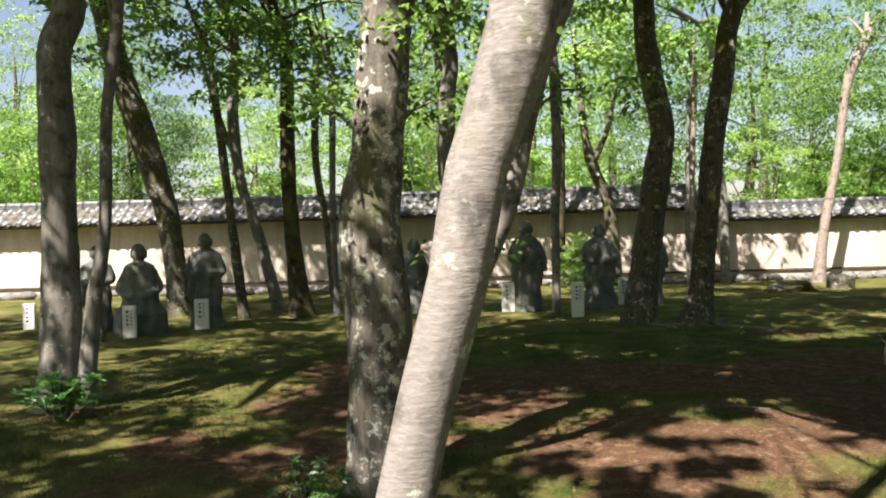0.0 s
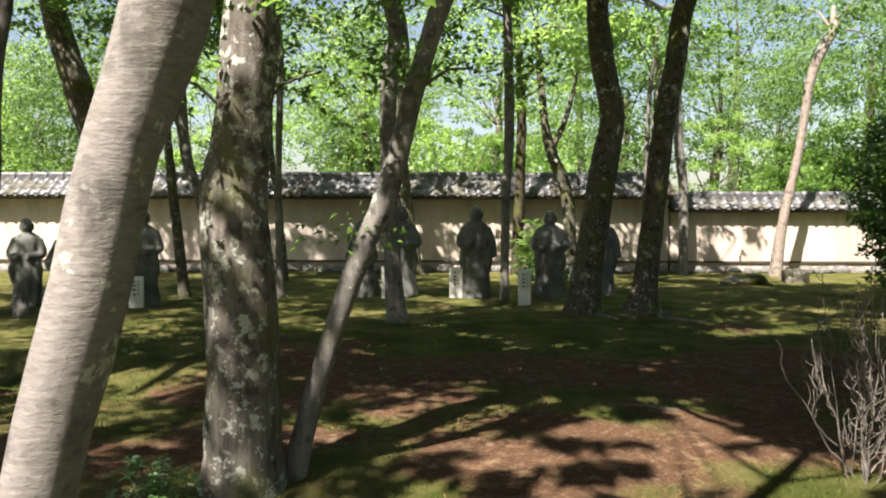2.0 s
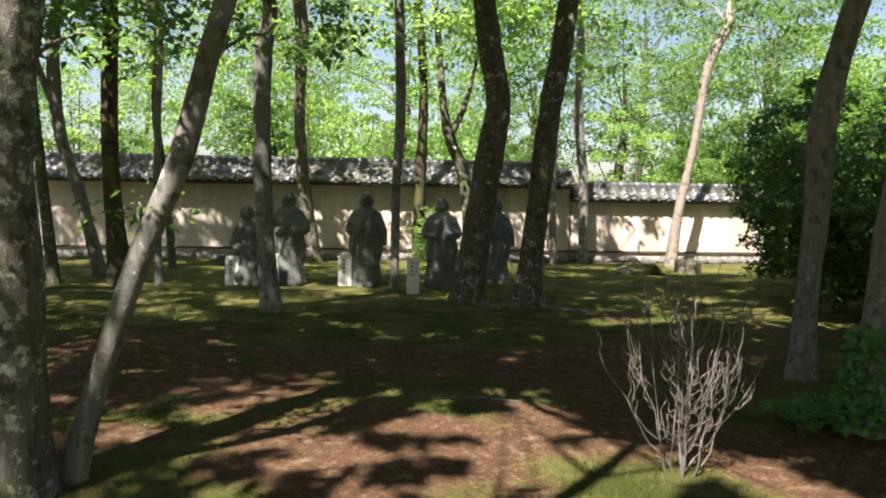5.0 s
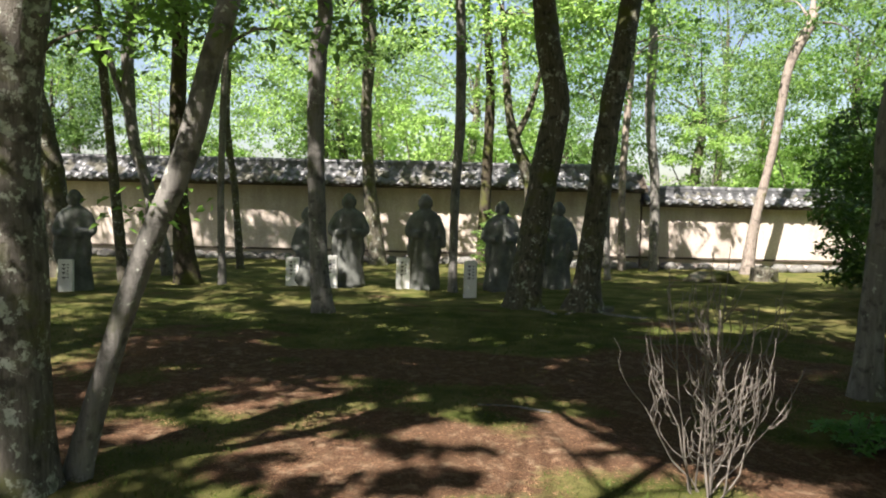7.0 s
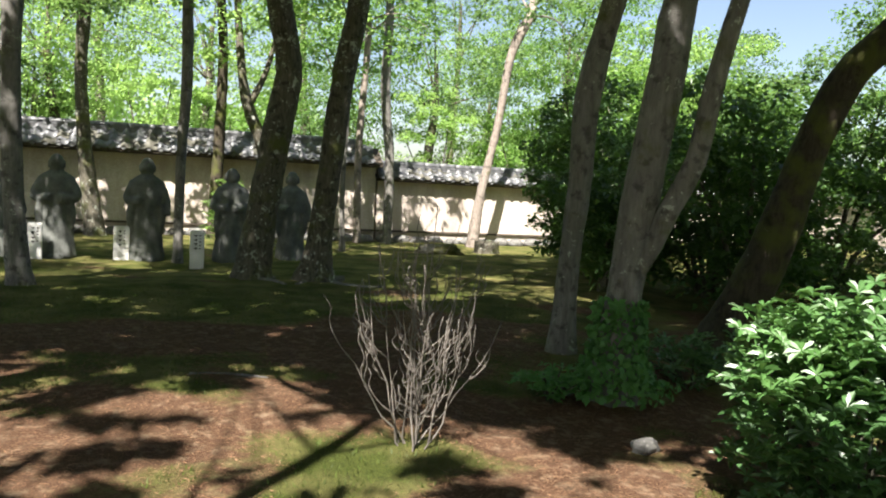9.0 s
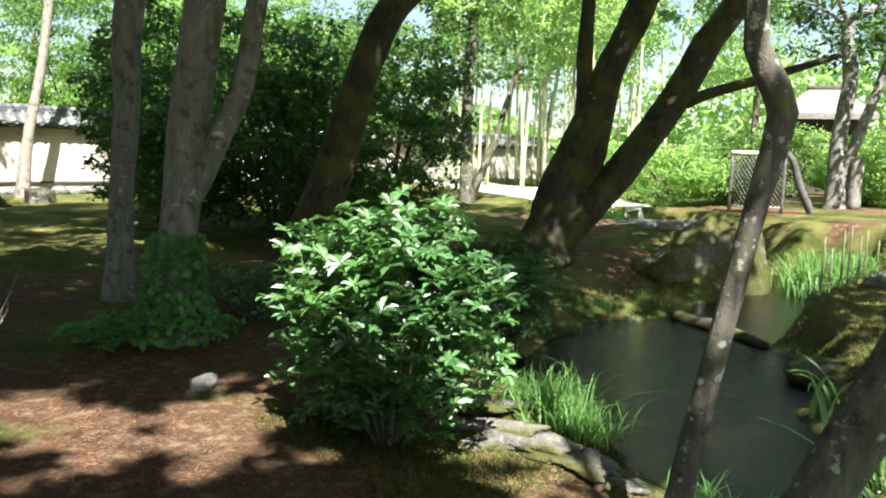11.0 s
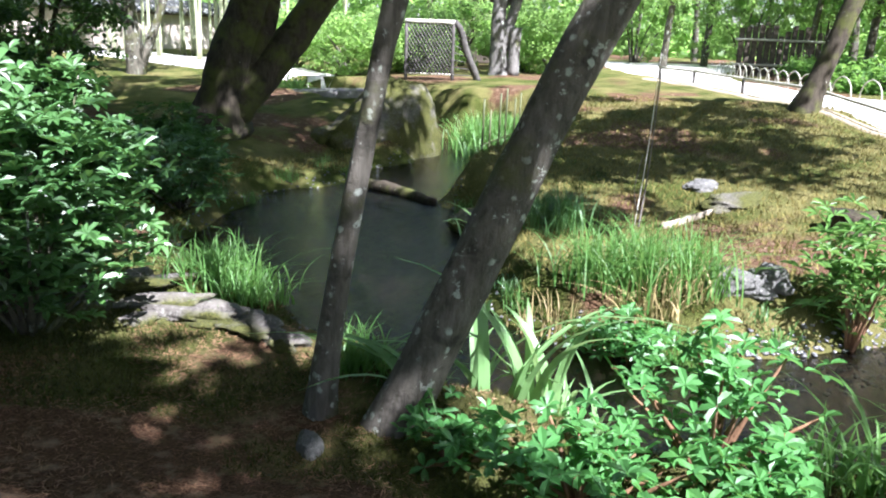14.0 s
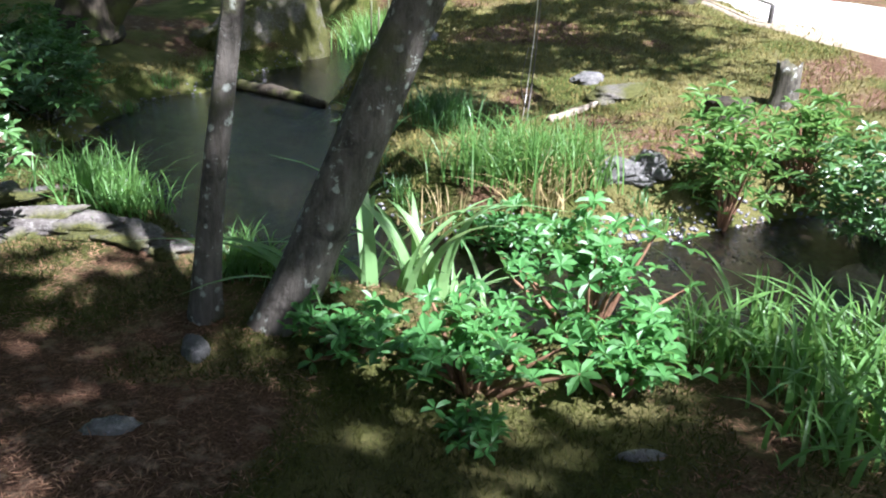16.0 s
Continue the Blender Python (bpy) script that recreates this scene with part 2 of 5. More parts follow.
    ob.parent = parent
    return tagged(ob, label, kind=kind)


def thing(name, x, y, z, label, category, group="", kind="", rz=0.0):
    ob = new(name)
    ob.empty_display_size = 0.1
    ob.matrix_world = pose(x, y, z, 0, 0, rz)
    return tagged(ob, label, category, group, kind)


def box_bm(sx, sy, sz, bevel=0.0, x=0.0, y=0.0, z=0.0, bm=None):
    """A box whose base centre is at x, y, z, with rounded edges."""
    b = bmesh.new()
    bmesh.ops.create_cube(b, size=1, matrix=Matrix.Translation((x, y, z + sz / 2)) @ Matrix.Diagonal((sx, sy, sz, 1)))
    if bevel:
        bmesh.ops.bevel(b, geom=list(b.edges), offset=bevel, segments=2, affect="EDGES")
    if bm is None:
        return b
    tmp = bpy.data.meshes.new("tmp")
    b.to_mesh(tmp)
    b.free()
    bm.from_mesh(tmp)
    bpy.data.meshes.remove(tmp)
    return bm


def spline(points, step):
    """Catmull-Rom through points of x, y, z, radius."""
    p = np.array(points, float)
    if len(p) == 2:
        p = np.array([p[0], (p[0] + p[1]) / 2, p[1]])
    q = np.vstack([2 * p[0] - p[1], p, 2 * p[-1] - p[-2]])
    out = []
    for i in range(1, len(q) - 2):
        n = max(2, int(np.linalg.norm(q[i + 1][:3] - q[i][:3]) / step))
        for u in np.arange(n) / n:
            a, b, c, d = q[i - 1:i + 3]
            out.append(0.5 * (2 * b + (c - a) * u + (2 * a - 5 * b + 4 * c - d) * u * u + (3 * b - a - 3 * c + d) * u ** 3))
    out.append(p[-1])
    return np.array(out)


def tube(points, sides=10, step=0.15, rough=0.0, seed=0.0, flare=0.0):
    """Verts and faces of a stem along points of x, y, z, radius; flare widens the foot into root lobes."""
    s = spline(points, step)
    d = np.gradient(s[:, :3], axis=0)
    d /= np.linalg.norm(d, axis=1)[:, None] + 1e-9
    side = np.cross(d, (0.31, 0.95, 0.05))
    side /= np.linalg.norm(side, axis=1)[:, None] + 1e-9
    other = np.cross(d, side)
    verts, faces = [], []
    run = 0.0
    for i, row in enumerate(s):
        run += 0.0 if i == 0 else float(np.linalg.norm(s[i, :3] - s[i - 1, :3]))
        for j in range(sides):
            a = 2 * math.pi * j / sides
            r = max(row[3], 0.002)
            if rough:
                r *= 1 + rough * noise.noise((2.2 * math.cos(a) + seed, 2.2 * math.sin(a), run * 2.5)) + 0.5 * rough * noise.noise((5 * math.cos(a), 5 * math.sin(a) + seed, run * 9))
            if flare:
                f = math.exp(-run / 0.22)
                r *= 1 + flare * f * (0.55 + 0.9 * max(0.0, math.cos(a * 4 + seed)) * (0.6 + 0.4 * math.sin(a + seed)))
            verts.append(row[:3] + r * (math.cos(a) * side[i] + math.sin(a) * other[i]))
    n = len(s)
    for i in range(n - 1):
        for j in range(sides):
            k = (j + 1) % sides
            faces.append((i * sides + j, i * sides + k, (i + 1) * sides + k, (i + 1) * sides + j))
    faces.append(tuple(range(sides))[::-1])
    faces.append(tuple((n - 1) * sides + j for j in range(sides)))
    return verts, faces


def joined(pieces):
    verts, faces = [], []
    for v, f in pieces:
        o = len(verts)
        verts.extend(v)
        faces.extend(tuple(i + o for i in face) for face in f)
    return verts, faces


rng = np.random.default_rng(7)


def leaves_mesh(name, at, size, material, flat=0.6, long=1.7, droop=0.25, facing=None):
    """Many small folded leaves, each its own island of two faces. at: N x 3 places; flat: how level they lie."""
    n = len(at)
    up = rng.normal(size=(n, 3)) * (1 - flat) + np.array((0, 0, 1.0)) * flat * 1.4
    if facing is not None:
        up = up + facing
    up /= np.linalg.norm(up, axis=1)[:, None] + 1e-9
    a = rng.normal(size=(n, 3))
    a -= up * np.sum(a * up, axis=1)[:, None]
    a /= np.linalg.norm(a, axis=1)[:, None] + 1e-9
    b = np.cross(up, a)
    s = size * rng.uniform(0.65, 1.35, n)[:, None]
    w = s / long
    base = at
    left = at + a * s * 0.45 + b * w * 0.5 + up * w * 0.18
    right = at + a * s * 0.45 - b * w * 0.5 + up * w * 0.18
    tip = at + a * s - np.array((0, 0, 1.0)) * s * droop
    v = np.stack([base, right, tip, left], axis=1).reshape(-1, 3)
    i = np.arange(n) * 4
    f = np.stack([i, i + 1, i + 2, i, i + 2, i + 3], axis=1).reshape(-1)
    me = bpy.data.meshes.new(name)
    me.vertices.add(len(v))
    me.vertices.foreach_set("co", v.astype(np.float32).ravel())
    me.loops.add(len(f))
    me.loops.foreach_set("vertex_index", f.astype(np.int32))
    me.polygons.add(len(f) // 3)
    me.polygons.foreach_set("loop_start", np.arange(len(f) // 3, dtype=np.int32) * 3)
    me.update(calc_edges=True)
    me.validate()
    me.materials.append(material)
    return me


def sprays(centre, radii, count, per, spread=0.5, thick=0.07, hollow=0.35):
    """Places of leaves in flat sprays that fill an uneven ellipsoid."""
    d = rng.normal(size=(count * 3, 3))
    d /= np.linalg.norm(d, axis=1)[:, None]
    r = rng.uniform(hollow ** 3, 1.0, count * 3) ** (1 / 3)
    p = d * r[:, None]
    keep = [i for i, q in enumerate(p) if noise.noise(Vector(q * 2.6) + Vector(centre)) > -0.3][:count]
    c = p[keep] * np.array(radii) + np.array(centre)
    m = len(c)
    ang, rad = rng.uniform(0, 2 * math.pi, (m, per)), spread * np.sqrt(rng.uniform(0, 1, (m, per))) * rng.uniform(0.5, 1.3, (m, 1))
    tilt = rng.normal(size=(m, 1, 2)) * 0.22
    x, y = rad * np.cos(ang), rad * np.sin(ang)
    z = x * tilt[:, :, 0] + y * tilt[:, :, 1] - 0.25 * rad ** 2 + rng.normal(size=(m, per)) * thick
    return (c[:, None, :] + np.stack([x, y, z], axis=2)).reshape(-1, 3), c


# Canopy opened (below nought) or closed by hand to put sun or shade there: place on the ground, reach, amount.
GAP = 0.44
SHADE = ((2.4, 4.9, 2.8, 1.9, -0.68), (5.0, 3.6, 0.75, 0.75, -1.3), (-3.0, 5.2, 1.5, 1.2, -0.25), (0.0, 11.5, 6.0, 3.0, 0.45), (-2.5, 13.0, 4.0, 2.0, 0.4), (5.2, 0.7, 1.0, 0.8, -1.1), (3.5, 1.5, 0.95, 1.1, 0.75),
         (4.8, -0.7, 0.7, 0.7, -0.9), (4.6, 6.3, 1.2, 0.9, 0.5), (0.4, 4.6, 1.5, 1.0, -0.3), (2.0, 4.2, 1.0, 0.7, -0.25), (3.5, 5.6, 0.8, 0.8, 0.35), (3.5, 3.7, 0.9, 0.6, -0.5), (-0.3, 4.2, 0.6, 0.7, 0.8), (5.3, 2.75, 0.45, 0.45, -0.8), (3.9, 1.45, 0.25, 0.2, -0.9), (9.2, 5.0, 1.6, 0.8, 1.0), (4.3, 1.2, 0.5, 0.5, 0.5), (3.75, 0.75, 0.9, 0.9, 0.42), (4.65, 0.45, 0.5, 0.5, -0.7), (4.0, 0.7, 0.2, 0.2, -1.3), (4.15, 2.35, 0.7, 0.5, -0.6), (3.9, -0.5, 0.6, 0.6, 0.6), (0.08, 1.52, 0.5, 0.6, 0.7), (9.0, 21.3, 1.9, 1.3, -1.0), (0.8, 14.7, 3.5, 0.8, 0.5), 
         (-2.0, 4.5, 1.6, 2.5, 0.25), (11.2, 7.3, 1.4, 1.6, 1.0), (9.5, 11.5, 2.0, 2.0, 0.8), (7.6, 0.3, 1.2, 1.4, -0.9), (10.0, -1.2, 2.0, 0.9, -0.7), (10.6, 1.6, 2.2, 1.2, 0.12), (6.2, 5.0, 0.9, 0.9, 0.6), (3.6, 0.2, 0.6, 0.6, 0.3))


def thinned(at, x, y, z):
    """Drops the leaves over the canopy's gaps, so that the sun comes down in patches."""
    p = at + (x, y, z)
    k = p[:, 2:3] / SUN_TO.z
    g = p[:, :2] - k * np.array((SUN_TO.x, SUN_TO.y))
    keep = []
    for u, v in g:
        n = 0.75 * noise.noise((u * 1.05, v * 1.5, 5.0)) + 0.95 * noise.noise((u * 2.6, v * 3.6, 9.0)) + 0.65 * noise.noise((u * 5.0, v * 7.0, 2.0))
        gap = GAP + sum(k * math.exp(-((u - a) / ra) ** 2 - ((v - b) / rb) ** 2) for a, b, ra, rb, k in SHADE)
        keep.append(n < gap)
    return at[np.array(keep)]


def tree(name, label, points, material, crown=None, leafmat=None, extra=(), category="tree", group="", leafsize=0.055, crownleaf=0.125, flare=0.5, limbs=5, sides=14, sprigs=(), flat=0.6):
    """A tree: a trunk with root flare, forks, limbs into the crown, and a crown of leaf sprays.
    crown: (centre, radii, sprays, leaves in each, spread). extra: more stems. sprigs: low twigs, as (centre, radii, sprays, per)."""
    x, y, z = points[0][:3]
    t = thing(name, x, y, z, label, category, group)
    rel = [(p[0] - x, p[1] - y, p[2] - z, p[3]) for p in points]
    foot = [(rel[0][0], rel[0][1], rel[0][2] - 0.12, rel[0][3] * 1.05)] + rel
    seed = x * 3.1 + y
    top = np.array(rel[-1])
    if crown:
        c = np.array(crown[0]) - (x, y, z)
        foot.append((*(top[:3] * 0.55 + c * 0.45), top[3] * 0.75))
        foot.append((*c, top[3] * 0.35))
    part("trunk", mesh_of("trunk", *tube(foot, sides, 0.12, 0.13, seed, flare), material), t)
    for e in extra:
        part("limb", mesh_of("limb", *tube([(p[0] - x, p[1] - y, p[2] - z, p[3]) for p in e], 10, 0.12, 0.12, seed + 2), material), t)
    if crown:
        at, cs = sprays(c, crown[1], crown[2], crown[3], crown[4])
        for i in range(limbs):
            q = cs[int(rng.integers(len(cs)))]
            s0 = top[:3] * 0.7 + c * 0.3 if i % 2 else top[:3]
            mid = (s0 * 0.5 + q * 0.5) + (0, 0, 0.25)
            part("limb", mesh_of("limb", *tube([(*s0, top[3] * 0.4), (*mid, top[3] * 0.16), (*q, 0.012)], 7, 0.25, 0.1, seed + i), material), t)
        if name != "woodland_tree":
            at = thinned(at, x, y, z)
        # Near crowns, out of view, get larger or darker leaves to block sky light.
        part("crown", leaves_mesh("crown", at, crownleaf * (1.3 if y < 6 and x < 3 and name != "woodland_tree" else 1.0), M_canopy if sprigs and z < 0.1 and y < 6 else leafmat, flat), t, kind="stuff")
    for c2, r2, n2, p2 in sprigs:
        cc = np.array(c2) - (x, y, z)
        at, cs = sprays(cc, r2, n2, p2, 0.28, 0.04, 0.0)
        near = min(foot, key=lambda q: abs(q[2] - cc[2] + 0.1))
        part("twig", mesh_of("twig", *tube([(*near[:3], 0.012), (*((np.array(near[:3]) + cc) / 2 + (0, 0, 0.08)), 0.009), (*cc, 0.004)], 6, 0.2), material), t)
        part("foliage", leaves_mesh("foliage", at, leafsize, leafmat), t, kind="stuff")
    return t


def blades(count, height, width, lean, seed, spread, pieces=5):
    """Curved strap leaves that rise from one foot and arch over."""
    r = random.Random(seed)
    verts, faces = [], []
    for _ in range(count):
        a, h, w = r.uniform(0, 6.283), height * r.uniform(0.55, 1.15), width * r.uniform(0.7, 1.2)
        ox, oy = r.gauss(0, spread), r.gauss(0, spread)
        l = lean * r.uniform(0.2, 1.3) * h
        o = len(verts)
        tw = r.uniform(-0.6, 0.6)
        for i in range(pieces + 1):
            u = i / pieces
            x, z = l * u ** 1.8, h * (u - 0.38 * min(1.2, lean) * u ** 3)
            ww = w * (1 - u ** 2.2) * 0.5 + 0.0006
            px, py = ox + x * math.cos(a), oy + x * math.sin(a)
            sx, sy = -math.sin(a + tw) * ww, math.cos(a + tw) * ww
            verts += [(px - sx, py - sy, z), (px, py, z - ww * 0.35), (px + sx, py + sy, z)]
            if i:
                k = o + (i - 1) * 3
                faces += [(k, k + 1, k + 4, k + 3), (k + 1, k + 2, k + 5, k + 4)]
    return verts, faces


def rock_mesh(name, sx, sy, sz, seed, material, cuts=4, rough=0.25):
    bm = bmesh.new()
    bmesh.ops.create_icosphere(bm, subdivisions=cuts, radius=1)
    for v in bm.verts:
        p = v.co + Vector((seed, seed * 1.7, 0))
        k = 1 + rough * noise.noise(p * 1.3) - 0.7 * rough * abs(noise.noise(p * 2.3)) + 0.4 * rough * noise.noise(p * 4.1) + 0.2 * rough * noise.noise(p * 9)
        v.co = Vector((v.co.x * sx, v.co.y * sy, v.co.z * sz)) * k
    return from_bm(name, bm, material, True)


# ---- ground, stream and path ----
BANK_X = (3.0, 4.6, 7.0, 9.0, 11.5, 14.5, 20.0, 60.0)
BANKS = ((2.0, (0.0, -0.21, -0.25, -0.15, 0.10, 0.42, 0.45, 0.5)), (6.0, (0.04, 0.03, -0.08, -0.08, 0.03, 0.30, 0.42, 0.5)), (11.0, (0.0, 0.0, 0.0, 0.0, 0.04, 0.2, 0.35, 0.5)))
STREAM = ((15.6, 9.2, 0.9), (15.2, 7.4, 0.75), (13.7, 4.35, 0.95), (12.2, 3.8, 0.72), (11.4, 3.95, 0.62), (10.5, 3.9, 0.6), (9.4, 3.9, 0.95), (8.0, 3.45, 1.25), (6.95, 2.65, 0.78),
          (6.2, 1.95, 0.5), (5.95, 1.1, 0.52), (5.95, 0.35, 0.68), (6.2, -0.4, 0.74), (6.8, -1.2, 0.8), (9.0, -4.0, 0.8))
WATER = -0.5


def stream_side(x, y):
    """Distance from the water's edge, negative in the stream."""
    best = np.full(np.shape(x), 1e9)
    for (ax, ay, aw), (bx, by, bw) in zip(STREAM, STREAM[1:]):
        dx, dy = bx - ax, by - ay
        u = np.clip(((x - ax) * dx + (y - ay) * dy) / (dx * dx + dy * dy), 0, 1)
        best = np.minimum(best, np.hypot(x - ax - u * dx, y - ay - u * dy) - (aw + u * (bw - aw)))
    return best


def bumps(x, y):
    return (0.035 * np.sin(x * 1.1 + 0.6 * np.sin(y * 0.9)) * np.sin(y * 1.3 + 0.4) + 0.018 * np.sin(x * 3.1 + y * 1.7) * np.sin(y * 2.9 - x * 0.8)
            + 0.008 * np.sin(x * 8.3 + 2 * np.sin(y * 3)) * np.sin(y * 7.7 + 1.5 * np.sin(x * 4)))


def height(x, y):
    x, y = np.asarray(x, float), np.asarray(y, float)
    lows = [np.interp(x, BANK_X, zs) for _, zs in BANKS]
    b = np.where(y < BANKS[1][0], lows[0] + (lows[1] - lows[0]) * np.clip((y - BANKS[0][0]) / (BANKS[1][0] - BANKS[0][0]), 0, 1),
                 lows[1] + (lows[2] - lows[1]) * np.clip((y - BANKS[1][0]) / (BANKS[2][0] - BANKS[1][0]), 0, 1))
    b = b + bumps(x, y) * np.clip(1.2 - np.hypot(x, y - 6) / 40, 0, 1)
    b = b - 0.36 * np.exp(-((x - 11.0) / 2.0) ** 2 - ((y - 5.0) / 0.8) ** 2)
    s = stream_side(x, y) + 0.09 * np.sin(x * 2.7 + 1.3 * np.sin(y * 2.1)) + 0.05 * np.sin(y * 6 + x * 4)
    u = np.clip(s / 0.42, 0, 1)
    bank = WATER + 0.015 + (b - WATER - 0.015) * u * u * (3 - 2 * u)
    bed = WATER + np.clip(s, -0.5, 0) * 0.5
    return np.where(s < 0, bed, bank)


def h1(x, y):
    return float(height(x, y))


def axis(lo, hi, step, reach):
    mid = list(np.arange(lo, hi + step / 2, step))
    out, gap = [], step
    while (out[-1] if out else hi) < reach:
        gap *= 1.35
        out.append((out[-1] if out else hi) + gap)
    inn, gap = [], step
    while (inn[-1] if inn else lo) > -reach:
        gap *= 1.35
        inn.append((inn[-1] if inn else lo) - gap)
    return np.array(inn[::-1] + mid + out)


def sheet(name, xs, ys, zf, material):
    gx, gy = np.meshgrid(xs, ys)
    z = zf(gx, gy)
    v = np.stack([gx, gy, z], axis=2).reshape(-1, 3)
    nx, ny = len(xs), len(ys)
    i = (np.arange(ny - 1)[:, None] * nx + np.arange(nx - 1)[None, :]).reshape(-1)
    f = np.stack([i, i + 1, i + nx + 1, i + nx], axis=1)
    me = bpy.data.meshes.new(name)
    me.vertices.add(len(v))
    me.vertices.foreach_set("co", v.astype(np.float32).ravel())
    me.loops.add(f.size)
    me.loops.foreach_set("vertex_index", f.astype(np.int32).ravel())
    me.polygons.add(len(f))
    me.polygons.foreach_set("loop_start", np.arange(len(f), dtype=np.int32) * 4)
    me.polygons.foreach_set("use_smooth", np.ones(len(f), dtype=bool))
    me.update(calc_edges=True)
    me.materials.append(material)
    return me, v


def mossiness(x, y):
    """How mossy the ground is, 0 to 1: needles lie under the near trees, moss further off."""
    n = noise.noise((x * 0.55, y * 0.75, 3.0)) + 0.5 * noise.noise((x * 1.7, y * 2.1, 8.0))
    bias = 0.03 + 0.5 * min(1.0, max(0.0, (y - 8.2) / 2.0)) + 0.12 * min(1.0, max(0.0, (x - 7.0) / 2.0)) + 0.3 * min(1.0, max(0.0, (-x - 1.0) / 3.0)) - 0.3 * math.exp(-((x - 1.5) / 2.6) ** 2 - ((y - 7.2) / 1.4) ** 2) - 0.12 * math.exp(-((x - 3.3) / 1.6) ** 2 - ((y - 4.5) / 1.8) ** 2) - 0.5 * math.exp(-((x - 2.9) / 1.2) ** 2 - ((y - 3.2) / 0.9) ** 2) + 0.5 * math.exp(-((x - 0.3) / 1.0) ** 2 - ((y - 4.6) / 0.7) ** 2) - 0.45 * math.exp(-((x - 3.9) / 0.8) ** 2 - ((y - 1.9) / 0.8) ** 2)
    return min(1.0, max(0.0, 0.5 + 0.75 * n + bias * 0.8))


gme, gv = sheet("ground", axis(-7.0, 15.0, 0.09, 900.0), axis(-2.0, 15.0, 0.09, 900.0), height, M_ground)
att = gme.attributes.new("moss", "FLOAT", "POINT")
near_water = 0.5 * np.exp(-np.maximum(stream_side(gv[:, 0], gv[:, 1]), 0) / 0.5)
att.data.foreach_set("value", [min(1.0, float(k) + mossiness(p[0], p[1])) if abs(p[0]) < 60 and abs(p[1]) < 60 else 0.8 for p, k in zip(gv, near_water)])
gme.materials.append(M_bed)
centres = np.zeros(len(gme.polygons) * 3, np.float32)
gme.polygons.foreach_get("center", centres)
gme.polygons.foreach_set("material_index", (centres.reshape(-1, 3)[:, 2] < WATER - 0.03).astype(np.int32))
tagged(new("ground", gme), "mossy garden ground strewn with brown needles", "ground", kind="structure")
wme, _ = sheet("water", np.arange(4.8, 17.6, 0.4), np.arange(-6.0, 10.0, 0.4), lambda x, y: 0 * x + WATER, M_water)
tagged(new("water", wme), "shallow dark stream water with slight ripples", "stream", kind="structure")


def band(name, near, far, lift, material, label, category, kind="structure", n=40):
    """A strip of ground cover between two lines of the plan."""
    def along(line, u):
        line = np.array(line, float)
        s = np.r_[0, np.cumsum(np.hypot(*np.diff(line, axis=0).T))]
        return np.stack([np.interp(u * s[-1], s, line[:, 0]), np.interp(u * s[-1], s, line[:, 1])], axis=1)
    u = np.linspace(0, 1, n)
    a, b = along(near, u), along(far, u)
    verts, faces = [], []
    m = 9
    for i in range(n):
        for j in range(m):
            p = a[i] + (b[i] - a[i]) * j / (m - 1)
            verts.append((p[0], p[1], h1(p[0], p[1]) + lift - (0.05 if j in (0, m - 1) else 0)))
    for i in range(n - 1):
        for j in range(m - 1):
            k = i * m + j
            faces.append((k, k + 1, k + m + 1, k + m))
    return tagged(new(name, mesh_of(name, verts, faces, material)), label, category, kind=kind)


band("path", ((11.5, -3.2), (13.3, -1.25), (14.7, -0.5), (20.3, 2.2), (25.5, 4.2), (34.0, 7.0)), ((13.6, -4.2), (14.8, -2.6), (17.2, -0.9), (22.0, 0.6), (27.0, 1.0), (36.0, 0.5)), 0.03, M_gravel, "pale gravel garden path in the sun", "path")
band("path_2", ((15.2, 8.6), (16.6, 10.6), (18.0, 14.0), (20.0, 19.0)), ((17.0, 8.2), (19.0, 10.4), (20.6, 13.6), (23.0, 18.5)), 0.03, M_gravel, "pale gravel path beyond the stream", "path")

# Added pale strip: sun glare on the ground, put into colour.
band("glare_strip", ((10.4, -3.0), (12.3, -1.5), (13.8, -0.7), (15.3, 0.1), (19.9, 2.55)), ((11.6, -3.2), (13.4, -1.2), (14.8, -0.42), (16.2, 0.3), (20.4, 2.25)), 0.02, M_glare, "pale ground strip by the path, sun glare put into its colour", "ground")

# ---- the earthen wall ----
WALL_Y = 20.5


